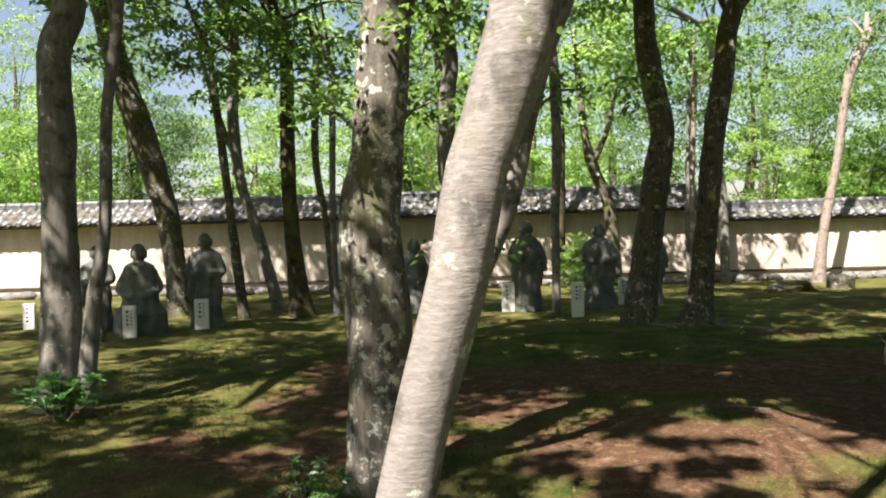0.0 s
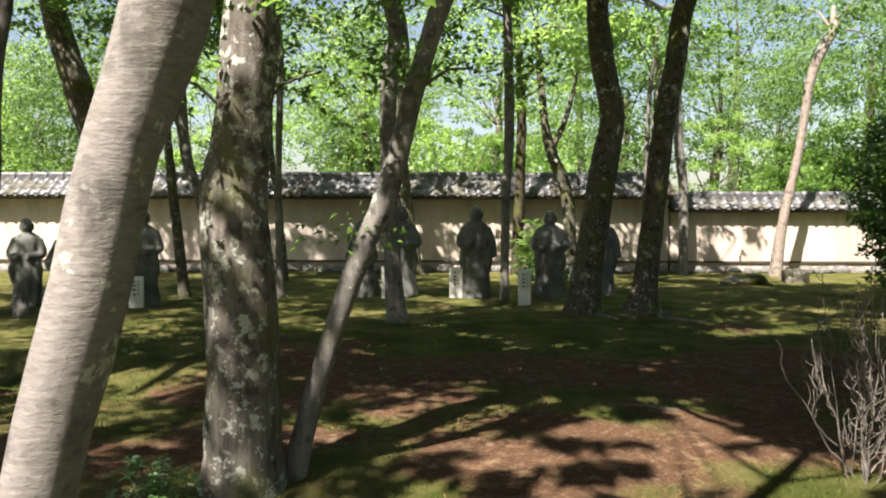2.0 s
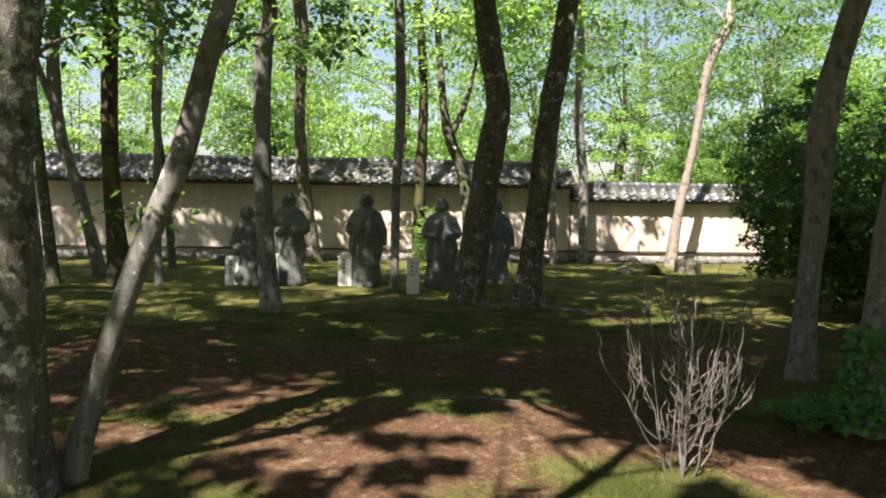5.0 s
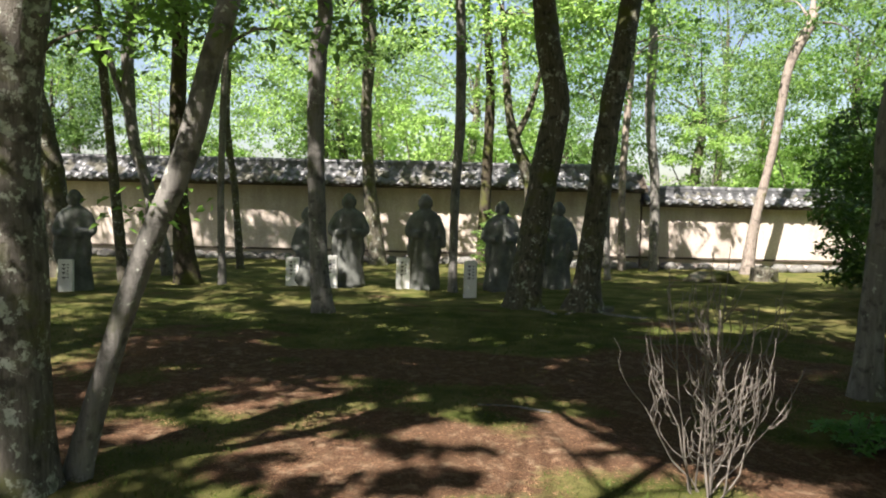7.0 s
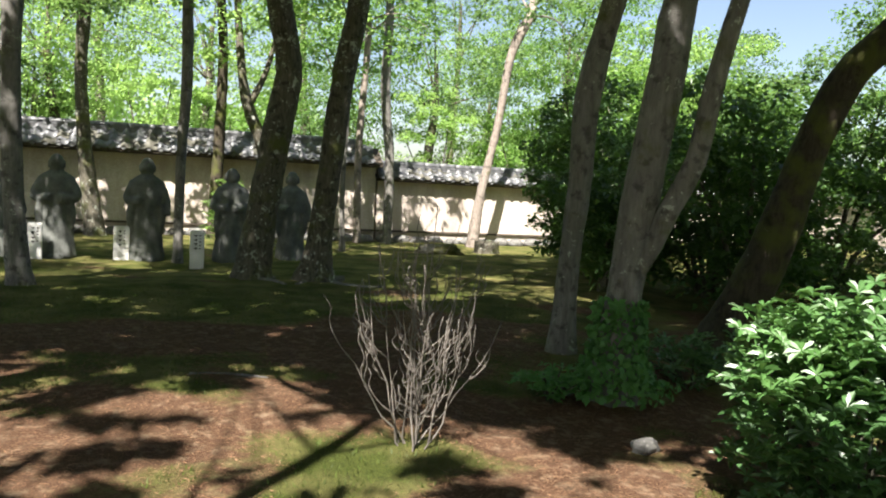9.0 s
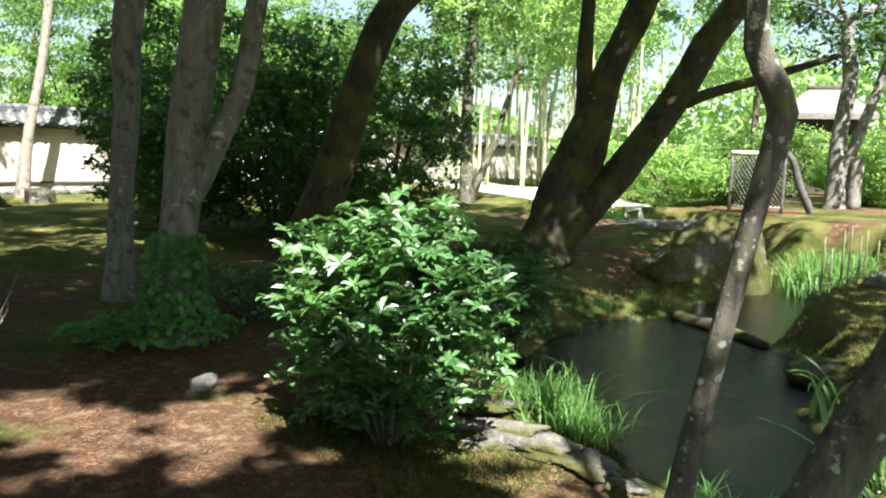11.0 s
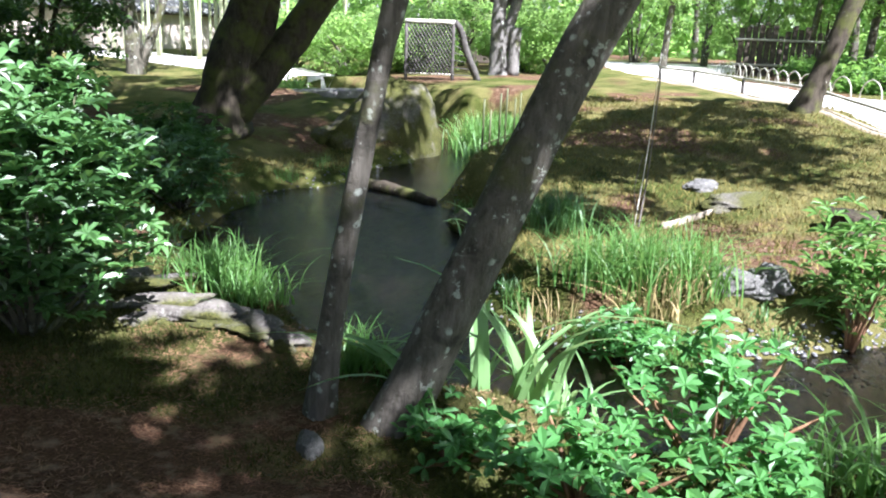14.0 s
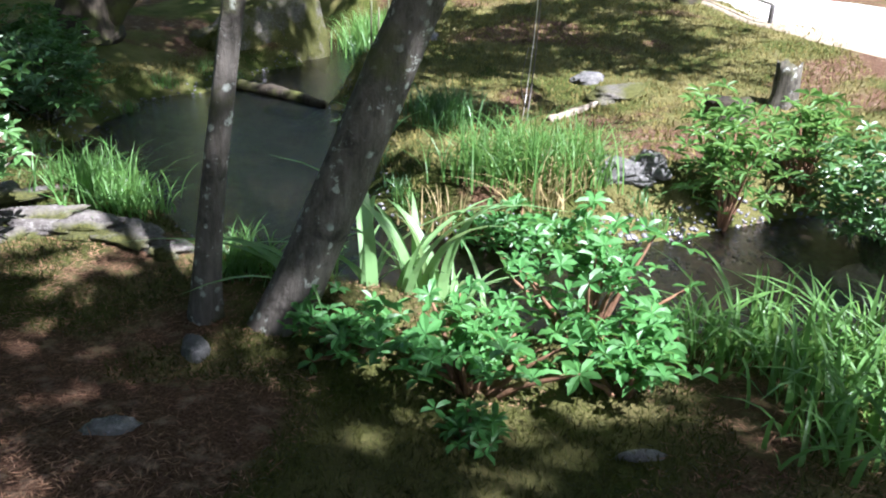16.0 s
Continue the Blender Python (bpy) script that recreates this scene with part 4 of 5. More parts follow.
tree("maple_tree", "smooth grey trunk at the garden's edge", [(5.0, 6.6, 0.03, 0.115), (5.02, 6.59, 0.80, 0.095), (5.08, 6.60, 1.48, 0.102), (5.12, 6.60, 2.30, 0.112), (5.3, 6.5, 3.2, 0.10)],
     M_grey, ((5.4, 4.0, 7.2), (2.8, 2.8, 1.5), 75, 220, 0.6), M_canopy)
ivy = tree("ivied_tree", "grey trunk with ivy round its foot", [(4.72, 5.2, 0.03, 0.155), (4.76, 5.18, 0.73, 0.122), (4.82, 5.14, 1.45, 0.132), (4.90, 5.08, 2.16, 0.125), (5.0, 5.0, 3.0, 0.11)],
     M_grey, ((4.8, 2.2, 6.8), (2.2, 2.4, 1.2), 55, 220, 0.58), M_maple, extra=([(4.80, 5.13, 0.85, 0.06), (4.87, 5.07, 1.05, 0.072), (4.95, 4.99, 1.32, 0.075), (5.05, 4.89, 1.64, 0.072), (5.11, 4.82, 2.17, 0.066), (5.3, 4.6, 3.4, 0.05)],))
tree("leaning_tree", "thick brown trunk leaning over dark shrubs", [(7.05, 7.05, -0.02, 0.26), (7.36, 6.82, 1.08, 0.207), (7.57, 6.66, 2.01, 0.166), (7.78, 6.50, 2.64, 0.163), (8.15, 6.2, 3.2, 0.155), (8.6, 5.9, 3.9, 0.14)],
     M_mossy, ((7.6, 2.5, 6.8), (3.4, 3.6, 1.5), 130, 210, 0.6), M_canopy)
tree("forked_tree", "old dark mossy tree forking low", [(10.48, 6.41, -0.03, 0.33), (10.58, 6.30, 0.74, 0.273), (10.81, 6.04, 1.68, 0.215), (11.03, 5.82, 2.53, 0.182), (11.24, 5.59, 3.23, 0.18)],
     M_mossy, ((11.0, 4.4, 6.4), (3.4, 3.2, 1.8), 85, 180, 0.6), M_maple2, flare=0.45, leafsize=0.09, sprigs=(((13.4, 4.0, 4.0), (2.2, 2.6, 0.8), 60, 80), ((13.0, 8.2, 3.9), (2.2, 2.2, 0.9), 50, 80)),
     extra=([(10.75, 6.12, 1.35, 0.10), (10.77, 6.09, 2.1, 0.10), (10.76, 6.10, 2.7, 0.094), (10.80, 6.05, 4.4, 0.06)],
            [(10.56, 6.30, 0.15, 0.26), (11.13, 5.70, 1.12, 0.200), (11.54, 5.27, 2.00, 0.195), (11.79, 4.99, 2.71, 0.182), (12.05, 4.71, 3.27, 0.164), (12.5, 4.2, 4.4, 0.10)],
            [(11.56, 5.24, 1.93, 0.091), (11.87, 4.91, 2.12, 0.073), (12.16, 4.61, 2.25, 0.065), (12.54, 4.20, 2.43, 0.055), (12.95, 3.75, 2.64, 0.035)],
            [(10.60, 6.27, 0.5, 0.15), (10.86, 6.0, 1.1, 0.14), (10.95, 5.92, 1.7, 0.13), (11.05, 5.8, 2.4, 0.09)]))
# Unseen crown placed far from the trunk to shade the near bank.
tree("bent_tree", "thin crooked trunk with a sharp bend", [(4.74, 1.68, -0.22, 0.052), (4.76, 1.64, 0.15, 0.043), (4.81, 1.56, 0.70, 0.040), (4.87, 1.50, 1.13, 0.041), (4.915, 1.46, 1.41, 0.047), (4.86, 1.51, 1.56, 0.046), (4.83, 1.54, 1.77, 0.040), (4.9, 1.5, 2.6, 0.035)],
     M_spots, ((1.9, -2.7, 5.8), (2.3, 2.2, 0.9), 62, 220, 0.5), M_canopy, flare=0.5, limbs=3)
tree("lichened_tree", "leaning dark trunk spotted with round lichens", [(4.75, 1.43, -0.33, 0.097), (4.78, 1.31, -0.06, 0.088), (4.89, 1.10, 0.49, 0.090), (5.01, 0.89, 1.04, 0.085), (5.11, 0.71, 1.43, 0.081), (5.21, 0.52, 1.77, 0.081), (5.38, 0.19, 2.52, 0.072)],
     M_spots, ((5.9, -0.4, 5.2), (1.7, 1.7, 0.9), 36, 200, 0.5), M_canopy, flare=0.35, sides=20)
# Unseen crown placed far from the trunk to shade the far bank.
tree("leaning_tree", "slender trunk leaning beside the gravel path", [(14.15, -0.40, 0.40, 0.16), (14.22, -0.55, 0.9, 0.131), (14.33, -0.79, 1.74, 0.124), (14.5, -1.2, 3.2, 0.11)], M_mossy, ((9.4, -2.4, 5.6), (3.4, 2.2, 1.0), 75, 190, 0.55), M_canopy)
tree("twin_tree", "twin grey trunks beside a cut stem", [(19.0, 5.45, 0.42, 0.20), (18.95, 5.5, 1.6, 0.15), (19.0, 5.4, 2.9, 0.14), (18.95, 5.5, 4.0, 0.12)], M_grey, ((19.4, 5.0, 4.5), (2.8, 2.6, 1.5), 100, 80, 0.55), M_canopy,
     extra=([(19.0, 5.4, 0.9, 0.11), (19.1, 5.2, 1.8, 0.11), (19.25, 5.0, 2.6, 0.09), (19.4, 4.8, 3.6, 0.05)], [(19.02, 5.15, 0.4, 0.14), (19.02, 5.14, 0.9, 0.13), (19.02, 5.13, 1.42, 0.125)]))
tree("dark_tree", "many-stemmed dark tree beyond the stream", [(15.2, 11.9, 0.2, 0.17), (15.15, 11.95, 1.9, 0.125), (15.2, 11.9, 4.2, 0.11)], M_darkb, ((15.2, 11.6, 4.4), (1.9, 1.7, 2.0), 70, 70, 0.45), M_ever,
     extra=([(15.25, 11.85, 0.3, 0.10), (15.6, 11.5, 1.6, 0.08), (15.9, 11.1, 3.4, 0.05)], [(15.2, 11.9, 0.9, 0.09), (14.8, 12.3, 2.2, 0.07), (14.6, 12.5, 3.6, 0.04)]))

# ---- shrubs ----
def ivy_on(tree_ob, label):
    n = 1500
    a, z = rng.uniform(0, 6.283, n), 0.62 * rng.uniform(0, 1, n) ** 1.6
    r = 0.16 + 0.22 * np.exp(-z / 0.12) * rng.uniform(0.2, 1.5, n)
    at = np.stack([r * np.cos(a) + 0.05 * z, r * np.sin(a), z + 0.02], axis=1)
    out = np.stack([np.cos(a), np.sin(a), 0 * a], axis=1)
    part("ivy", leaves_mesh("ivy", at, 0.055, M_herb, 0.3, 1.2, 0.1, out), tree_ob, label, kind="stuff")


ivy_on(ivy, "green ivy climbing the foot of the trunk")


def rosettes(at, size, per, material, name, long=2.5):
    """Whorls of oval leaves at the ends of shoots, each leaf of six points with a folded rib."""
    verts, faces = [], []
    for c in at:
        tilt = Vector((random.gauss(0, 0.35), random.gauss(0, 0.35), 1)).normalized()
        q = tilt.to_track_quat("Z", "Y").to_matrix()
        turn = random.uniform(0, 6.28)
        k = random.randint(per - 2, per + 1)
        for i in range(k):
            a = turn + 6.283 * i / k + random.uniform(-0.2, 0.2)
            s = size * random.uniform(0.7, 1.2)
            w, up = s / long * 0.5, random.uniform(-0.1, 0.55)
            o = len(verts)
            d, b = Vector((math.cos(a), math.sin(a), up)).normalized(), Vector((-math.sin(a), math.cos(a), 0))
            for u, v, z in ((0.02, 0, 0), (0.35, 0.8, 0.1), (0.72, 0.85, 0.06), (1.0, 0, -0.14), (0.72, -0.85, 0.06), (0.35, -0.8, 0.1), (0.5, 0, -0.03)):
                verts.append(Vector(c) + q @ (d * s * u + b * w * v + Vector((0, 0, s * z))))
            faces += [(o, o + 6, o + 1), (o + 1, o + 6, o + 2), (o + 2, o + 6, o + 3), (o + 3, o + 6, o + 4), (o + 4, o + 6, o + 5), (o + 5, o + 6, o)]
    return mesh_of(name, verts, faces, material, False)


def dome(n, rx, ry, rz, shell=0.6, low=0.0):
    p = rng.normal(size=(n, 3))
    p /= np.linalg.norm(p, axis=1)[:, None]
    p *= rng.uniform(shell, 1.0, n)[:, None]
    p = np.array([q * (1 + 0.28 * noise.noise(Vector(q * 2.3 + rx))) for q in p])
    return p * (rx, ry, rz) + (0, 0, rz * (1 - low))


def leafy_shrub(name, x, y, label, rx, ry, rz, n, size, per, material, stemmat, category="shrub", group="", low=0.0, stems=14, lift=0.0, shell=0.55, long=2.5):
    t = thing(name, x, y, h1(x, y), label, category, group)
    at = dome(n, rx, ry, rz, shell, low)
    at[:, 2] = np.maximum(at[:, 2], 0.03) + lift
    for i in range(stems):
        q = at[int(rng.integers(n))]
        part("stem", mesh_of("stem", *tube([(q[0] * 0.08, q[1] * 0.08, -0.05, 0.014), (q[0] * 0.5, q[1] * 0.5, q[2] * 0.45, 0.009), (*q, 0.004)], 6, 0.2, 0.1, i), stemmat), t)
    part("foliage", rosettes(at, size, per, material, "foliage", long), t, kind="stuff")
    return t


leafy_shrub("waxy_shrub", 4.72, 3.12, "rounded shrub of glossy dark green leaves", 0.58, 0.58, 0.54, 1000, 0.072, 8, M_waxy, M_darkb, lift=0.08, stems=20)
leafy_shrub("waxy_shrub", 5.25, 3.65, "smaller glossy shrub behind a rounded one", 0.5, 0.5, 0.36, 260, 0.08, 8, M_waxy, M_darkb, lift=0.2)
leafy_shrub("waxy_shrub", 7.7, 4.75, "low dark shrub over the water's edge", 0.5, 0.45, 0.36, 240, 0.09, 7, M_waxy, M_darkb)
leafy_shrub("herb_clump", 4.52, 0.62, "loose leafy plant in dappled sun on the bank", 0.36, 0.42, 0.16, 105, 0.062, 6, M_herb, M_drystem, "plant", lift=0.03, shell=0.1, stems=22, long=2.2)
leafy_shrub("herb_clump", 4.95, 0.28, "taller leafy plant with brown stems over the water", 0.36, 0.40, 0.24, 100, 0.062, 6, M_herb, M_drystem, "plant", lift=0.05, shell=0.1, stems=22, long=2.2)
leafy_shrub("herb_clump", 4.62, 0.12, "loose leafy plant beside tall grass", 0.26, 0.26, 0.13, 80, 0.062, 6, M_herb, M_drystem, "plant", lift=0.03, shell=0.1, long=2.2)
leafy_shrub("herb_clump", 4.62, 1.08, "low leafy plant at the foot of a leaning trunk", 0.22, 0.22, 0.10, 55, 0.058, 6, M_herb, M_drystem, "plant", shell=0.1, long=2.2)
leafy_shrub("herb_clump", 4.20, 0.55, "small leafy sprig in dark moss", 0.13, 0.13, 0.06, 20, 0.055, 6, M_herb, M_drystem, "plant", shell=0.2, stems=5)
leafy_shrub("herb_clump", 6.45, 0.72, "leafy stems with reddish stalks by the stream", 0.34, 0.36, 0.18, 90, 0.075, 6, M_herb, M_drystem, "plant", shell=0.2)
leafy_shrub("willowy_shrub", 7.2, -0.42, "pale green willowy shrub on the bank", 0.34, 0.40, 0.40, 120, 0.10, 7, M_grass, M_drystem, shell=0.15, lift=0.06, long=4.5)
leafy_shrub("willowy_shrub", 7.75, -0.95, "pale green shrub with narrow leaves", 0.3, 0.34, 0.34, 90, 0.10, 7, M_grass, M_drystem, shell=0.2, lift=0.05, long=4.5)
leafy_shrub("waxy_shrub", 7.35, -1.35, "dark glossy shrub leaning over the water", 0.5, 0.5, 0.36, 280, 0.08, 7, M_waxy, M_darkb, shell=0.4, lift=0.12)
leafy_shrub("willowy_shrub", 5.0, -1.05, "dark green plant hanging over the pool", 0.3, 0.3, 0.2, 110, 0.08, 7, M_waxy, M_drystem, shell=0.2, lift=0.05, long=4.5)
# Added dark shrub that stands for the deep shade on this bank.
leafy_shrub("low_shrub", 8.35, 5.35, "dark low shrub added to stand for deep shade on the bank", 0.6, 0.5, 0.3, 200, 0.09, 7, M_ever, M_darkb, shell=0.3)
leafy_shrub("low_shrub", 5.65, 5.6, "low dark green plant in the shade", 0.5, 0.5, 0.22, 160, 0.08, 6, M_waxy, M_darkb, shell=0.3)
leafy_shrub("low_shrub", 4.25, 5.2, "low green seedlings beside ivy", 0.3, 0.35, 0.12, 90, 0.06, 6, M_herb, M_darkb, shell=0.2)
leafy_shrub("low_shrub", 2.45, 17.6, "bright green young shrub before the wall", 0.5, 0.4, 0.72, 240, 0.11, 7, M_maple2, M_darkb, shell=0.3)
leafy_shrub("low_shrub", 2.75, 16.9, "dark low bush between statues", 0.6, 0.4, 0.34, 160, 0.1, 7, M_ever, M_darkb, shell=0.3)
leafy_shrub("low_shrub", -3.2, 5.7, "small green plant at a mossy foot", 0.35, 0.3, 0.2, 90, 0.07, 7, M_herb, M_darkb, shell=0.2)
leafy_shrub("low_shrub", -0.7, 3.55, "small dark green plant at a trunk's foot", 0.22, 0.2, 0.16, 60, 0.05, 6, M_waxy, M_darkb, shell=0.2)


def big_bush(x, y, rx, ry, tall, n, label, material=None, group="", size=0.10, name="evergreen_bush"):
    """A dense bush: several stems and a crown of small leaves in layers."""
    t = thing(name, x, y, h1(x, y), label, "bush", group)
    c = (0, 0, tall * 0.55)
    at, cs = sprays(c, (rx, ry, tall * 0.52), n, 80, 0.34, 0.06, 0.25)
    at[:, 2] = np.maximum(at[:, 2], 0.04)
    for i in range(7):
        q = cs[int(rng.integers(len(cs)))]
        part("stem", mesh_of("stem", *tube([(q[0] * 0.1, q[1] * 0.1, -0.1, 0.05), (q[0] * 0.4, q[1] * 0.4, q[2] * 0.5, 0.035), (*q, 0.01)], 7, 0.3, 0.12, i), M_darkb), t)
    part("foliage", leaves_mesh("foliage", at, size, material or M_ever), t, kind="stuff")
    return t


DARK = "dense dark evergreen bush in the shade"
big_bush(8.5, 12.6, 1.4, 1.4, 3.4, 120, DARK)
big_bush(9.4, 10.6, 1.5, 1.3, 3.3, 120, DARK)
big_bush(7.5, 10.6, 1.0, 0.9, 1.7, 60, "low dark evergreen bush in deep shade")
big_bush(8.7, 8.9, 1.3, 1.1, 2.7, 90, DARK)
big_bush(10.9, 9.9, 1.4, 1.2, 3.0, 100, DARK)
big_bush(9.6, 14.2, 1.6, 1.4, 3.6, 110, DARK)
big_bush(12.4, 12.0, 1.6, 1.4, 3.8, 100, DARK, M_conifer)
big_bush(11.6, 16.5, 1.8, 1.5, 4.2, 110, "tall green bush before the low wall", M_maple)
HEDGE = "sunlit rounded green shrub beside the path"
for bx, by, br, bt in ((15.6, 9.3, 0.9, 1.1), (17.6, 8.3, 0.9, 1.2), (18.9, 7.4, 0.7, 0.9), (20.6, 4.6, 1.0, 1.4), (22.0, 5.6, 1.1, 1.6), (20.8, 8.2, 1.0, 1.5), (24.5, 5.2, 1.1, 1.4), (18.4, 10.3, 0.9, 1.2), (22.0, 9.8, 1.0, 1.4), (23.4, 8.0, 1.1, 1.9), (24.2, 6.9, 0.9, 1.5)):
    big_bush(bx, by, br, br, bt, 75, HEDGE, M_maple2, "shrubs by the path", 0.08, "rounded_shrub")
for bx, by, br, bt in ((31.0, 0.6, 1.5, 3.4), (33.0, -1.8, 1.6, 3.8), (35.0, 2.2, 1.6, 4.2), (37.5, -0.2, 1.8, 4.6), (33.5, 4.6, 1.5, 3.6)):
    big_bush(bx, by, br, br, bt, 80, "tall sunlit green shrub beyond the path", M_maple2, "tall shrubs beyond the path", 0.12, "tall_shrub")
for bx, by in ((19.6, -1.9), (22.0, -1.4), (24.5, -1.2), (17.6, -3.0)):
    big_bush(bx, by, 1.4, 0.8, 0.5, 36, "low clipped green mound beyond the path", M_maple, "mounds beyond the path", 0.1, "low_mound_shrub")

# dead twiggy shrub
dead = thing("bare_shrub", 3.03, 4.25, h1(3.03, 4.25), "dead bare shrub of pale grey twigs", "shrub")
r = random.Random(11)


def crooked(start, a, out, rise, thick, steps=6, curl=1.8):
    """A crooked twig that leaves sideways and turns upwards."""
    pts = [(*start, thick)]
    for k in range(1, steps + 1):
        u = k / steps
        d = out * (1 - (1 - u) ** curl)
        pts.append((start[0] + d * math.cos(a) + r.gauss(0, 0.011), start[1] + d * math.sin(a) + r.gauss(0, 0.011), start[2] + rise * u ** 1.25, thick * (1 - 0.6 * u)))
    return pts


for i in range(14):
    a = i * 2.4 + r.uniform(-0.4, 0.4)
    out, top = r.uniform(0.06, 0.27), r.uniform(0.85, 1.32)
    if i < 2:
        a, out, top = (0.0, 0.50, 0.66) if i == 0 else (3.1, 0.48, 0.62)
    foot = (r.gauss(0, 0.03), r.gauss(0, 0.03), -0.05)
    pts = crooked(foot, a, out, top + 0.05, 0.0054, 8, 1.0 if i < 2 else 1.35)
    stem = part("stem", mesh_of("stem", *tube(pts, 6, 0.05), M_twig), dead)
    for k in range(9 if i > 1 else 3):
        p = pts[r.choice((2, 3, 4, 4, 5, 5, 6, 6, 7))]
        l = r.uniform(0.12, 0.34)
        side = crooked(p[:3], a + r.uniform(-1.7, 1.7), l * r.uniform(0.25, 0.6), min(l, 1.42 - p[2]), 0.0034, 5, 2.2)
        part("twig", mesh_of("twig", *tube(side, 5, 0.04), M_twig), stem)
        if k % 2:
            q = side[2]
            part("twig", mesh_of("twig", *tube(crooked(q[:3], a + r.uniform(-2.5, 2.5), r.uniform(0.03, 0.08), r.uniform(0.08, 0.18), 0.003, 4, 2.4), 5, 0.03), M_twig), stem)
for i in range(9):
    p = (r.gauss(0, 0.025), r.gauss(0, 0.025), r.uniform(0.1, 0.3))
    part("twig", mesh_of("twig", *tube(crooked(p, r.uniform(0, 6.283), r.uniform(0.06, 0.13), r.uniform(0.05, 0.12), 0.0035, 4), 5, 0.03), M_twig), dead)


# ---- grasses and irises ----
def iris(x, y, label, count, tall, wide, lean, spread, seed):
    t = thing("iris_clump", x, y, h1(x, y) - 0.02, label, "iris", "irises by the near bank")
    for i in range(count):
        part("blade", mesh_of("blade", *blades(1, tall, wide, lean, seed * 50 + i, spread, 8), M_iris, False), t)


def clump(name, x, y, label, count, tall, wide, lean, spread, material, seed, category="grass", group=""):
    t = thing(name, x, y, max(h1(x, y), WATER) - 0.02, label, category, group)
    part("arching_foliage", mesh_of("blades", *blades(count * 2 // 3, tall, wide, lean, seed, spread), material, False), t, kind="stuff")
    part("upright_foliage", mesh_of("blades", *blades(count // 3, tall * 0.9, wide, lean * 0.35, seed + 500, spread * 0.8), material, False), t, kind="stuff")
    return t


GR = "tuft of arching green grass at the water's edge"
TUFTS = ((5.78, 2.88, 260, 0.34, 0.13), (5.95, 3.15, 240, 0.32, 0.14), (5.62, 2.62, 160, 0.24, 0.09), (5.12, 1.72, 170, 0.26, 0.07), (6.95, 0.80, 300, 0.50, 0.15), (7.1, 0.48, 240, 0.46, 0.13), (6.85, 1.05, 200, 0.42, 0.12),
         (8.1, 1.55, 220, 0.42, 0.13), (8.35, 1.75, 120, 0.32, 0.1), (5.3, 1.5, 110, 0.24, 0.06), (6.6, 0.45, 90, 0.26, 0.10))
for i, (gx, gy, gn, gt, gs) in enumerate(TUFTS):
    clump("grass_tuft", gx, gy, GR, gn, gt, 0.009, 0.9, gs, M_waxy if i in (7, 8) else M_grass, 40 + i, group="grass tufts along the stream")
BROAD = "broad-bladed sunlit grass arching over the bank"
for i, (gx, gy, gn, gt, gs) in enumerate(((4.95, -0.15, 70, 0.30, 0.10), (5.05, -0.40, 90, 0.34, 0.13), (4.80, -0.55, 110, 0.34, 0.15), (4.60, -0.80, 110, 0.32, 0.15), (5.05, -0.75, 90, 0.36, 0.14), (4.45, -0.45, 70, 0.24, 0.12), (4.30, -0.70, 80, 0.24, 0.14))):
    clump("grass_tuft", gx, gy, BROAD, gn, gt, 0.017, 1.0, gs, M_grass, 140 + i, group="grass tufts along the stream")
for i, (gx, gy, gn, gt) in enumerate(((6.6, 1.2, 40, 0.3), (6.75, 0.7, 70, 0.32), (7.0, 0.55, 50, 0.34))):
    clump("dry_grass", gx, gy, "dry straw-coloured blades among green grass", gn, gt, 0.010, 0.9, 0.11, M_drygrass, 180 + i, group="dry grass on the far bank")
for i, (gx, gy, gt) in enumerate(((13.9, 4.0, 0.6), (13.6, 3.75, 0.55), (14.4, 3.9, 0.6), (14.0, 3.5, 0.5), (13.1, 3.3, 0.45), (14.9, 6.4, 0.4))):
    clump("iris_bed", gx, gy, "bright green bed of water irises", 420, gt + 0.1, 0.02, 0.7, 0.26, M_grass, 70 + i, "iris", "irises upstream")
iris(5.22, 1.0, "iris with broad pale green strap leaves", 14, 0.80, 0.055, 0.7, 0.06, 91)
iris(5.42, 0.85, "iris with narrow pale green leaves", 24, 0.46, 0.028, 0.8, 0.08, 92)
iris(5.05, 1.42, "iris leaves bending over the water", 9, 0.5, 0.04, 1.2, 0.05, 93)
iris(5.45, 1.28, "tall iris leaves arching above the pool", 7, 1.0, 0.045, 0.9, 0.05, 94)
iris(7.75, 2.05, "iris leaves at the pool's far edge", 6, 0.55, 0.04, 1.0, 0.05, 95)


# ---- stones, stumps, roots ----
def rock(x, y, sx, sy, sz, seed, label, mat=None, sink=0.35, rz=0.0, rx=0.0, category="rock", group="", cuts=4, rough=0.3):
    ob = new("rock", rock_mesh("rock", sx, sy, sz, seed, mat or M_stone, cuts, rough))
    ob.matrix_world = pose(x, y, h1(x, y) + sz * (1 - 2 * sink) * 0.6, rx, 0, rz)
    return tagged(ob, label, category, group)


def wedge_boulder(x, y, z, long, deep, tall, turn, seed, label):
    """A boulder that slopes up along its length to a blunt upright end."""
    bm = bmesh.new()
    bmesh.ops.create_icosphere(bm, subdivisions=5, radius=1)
    for v in bm.verts:
        u = (v.co.x + 1) / 2
        rise = tall * (0.16 + 0.84 * min(1.0, u / 0.72) ** 0.9) * (1.0 if u < 0.9 else 0.94)
        p = Vector((v.co.x * 1.6 + seed, v.co.y * 1.2, v.co.z))
        k = 1 + 0.16 * noise.noise(p * 1.5) - 0.14 * abs(noise.noise(p * 2.7)) + 0.06 * noise.noise(p * 6) + 0.03 * noise.noise(p * 14)
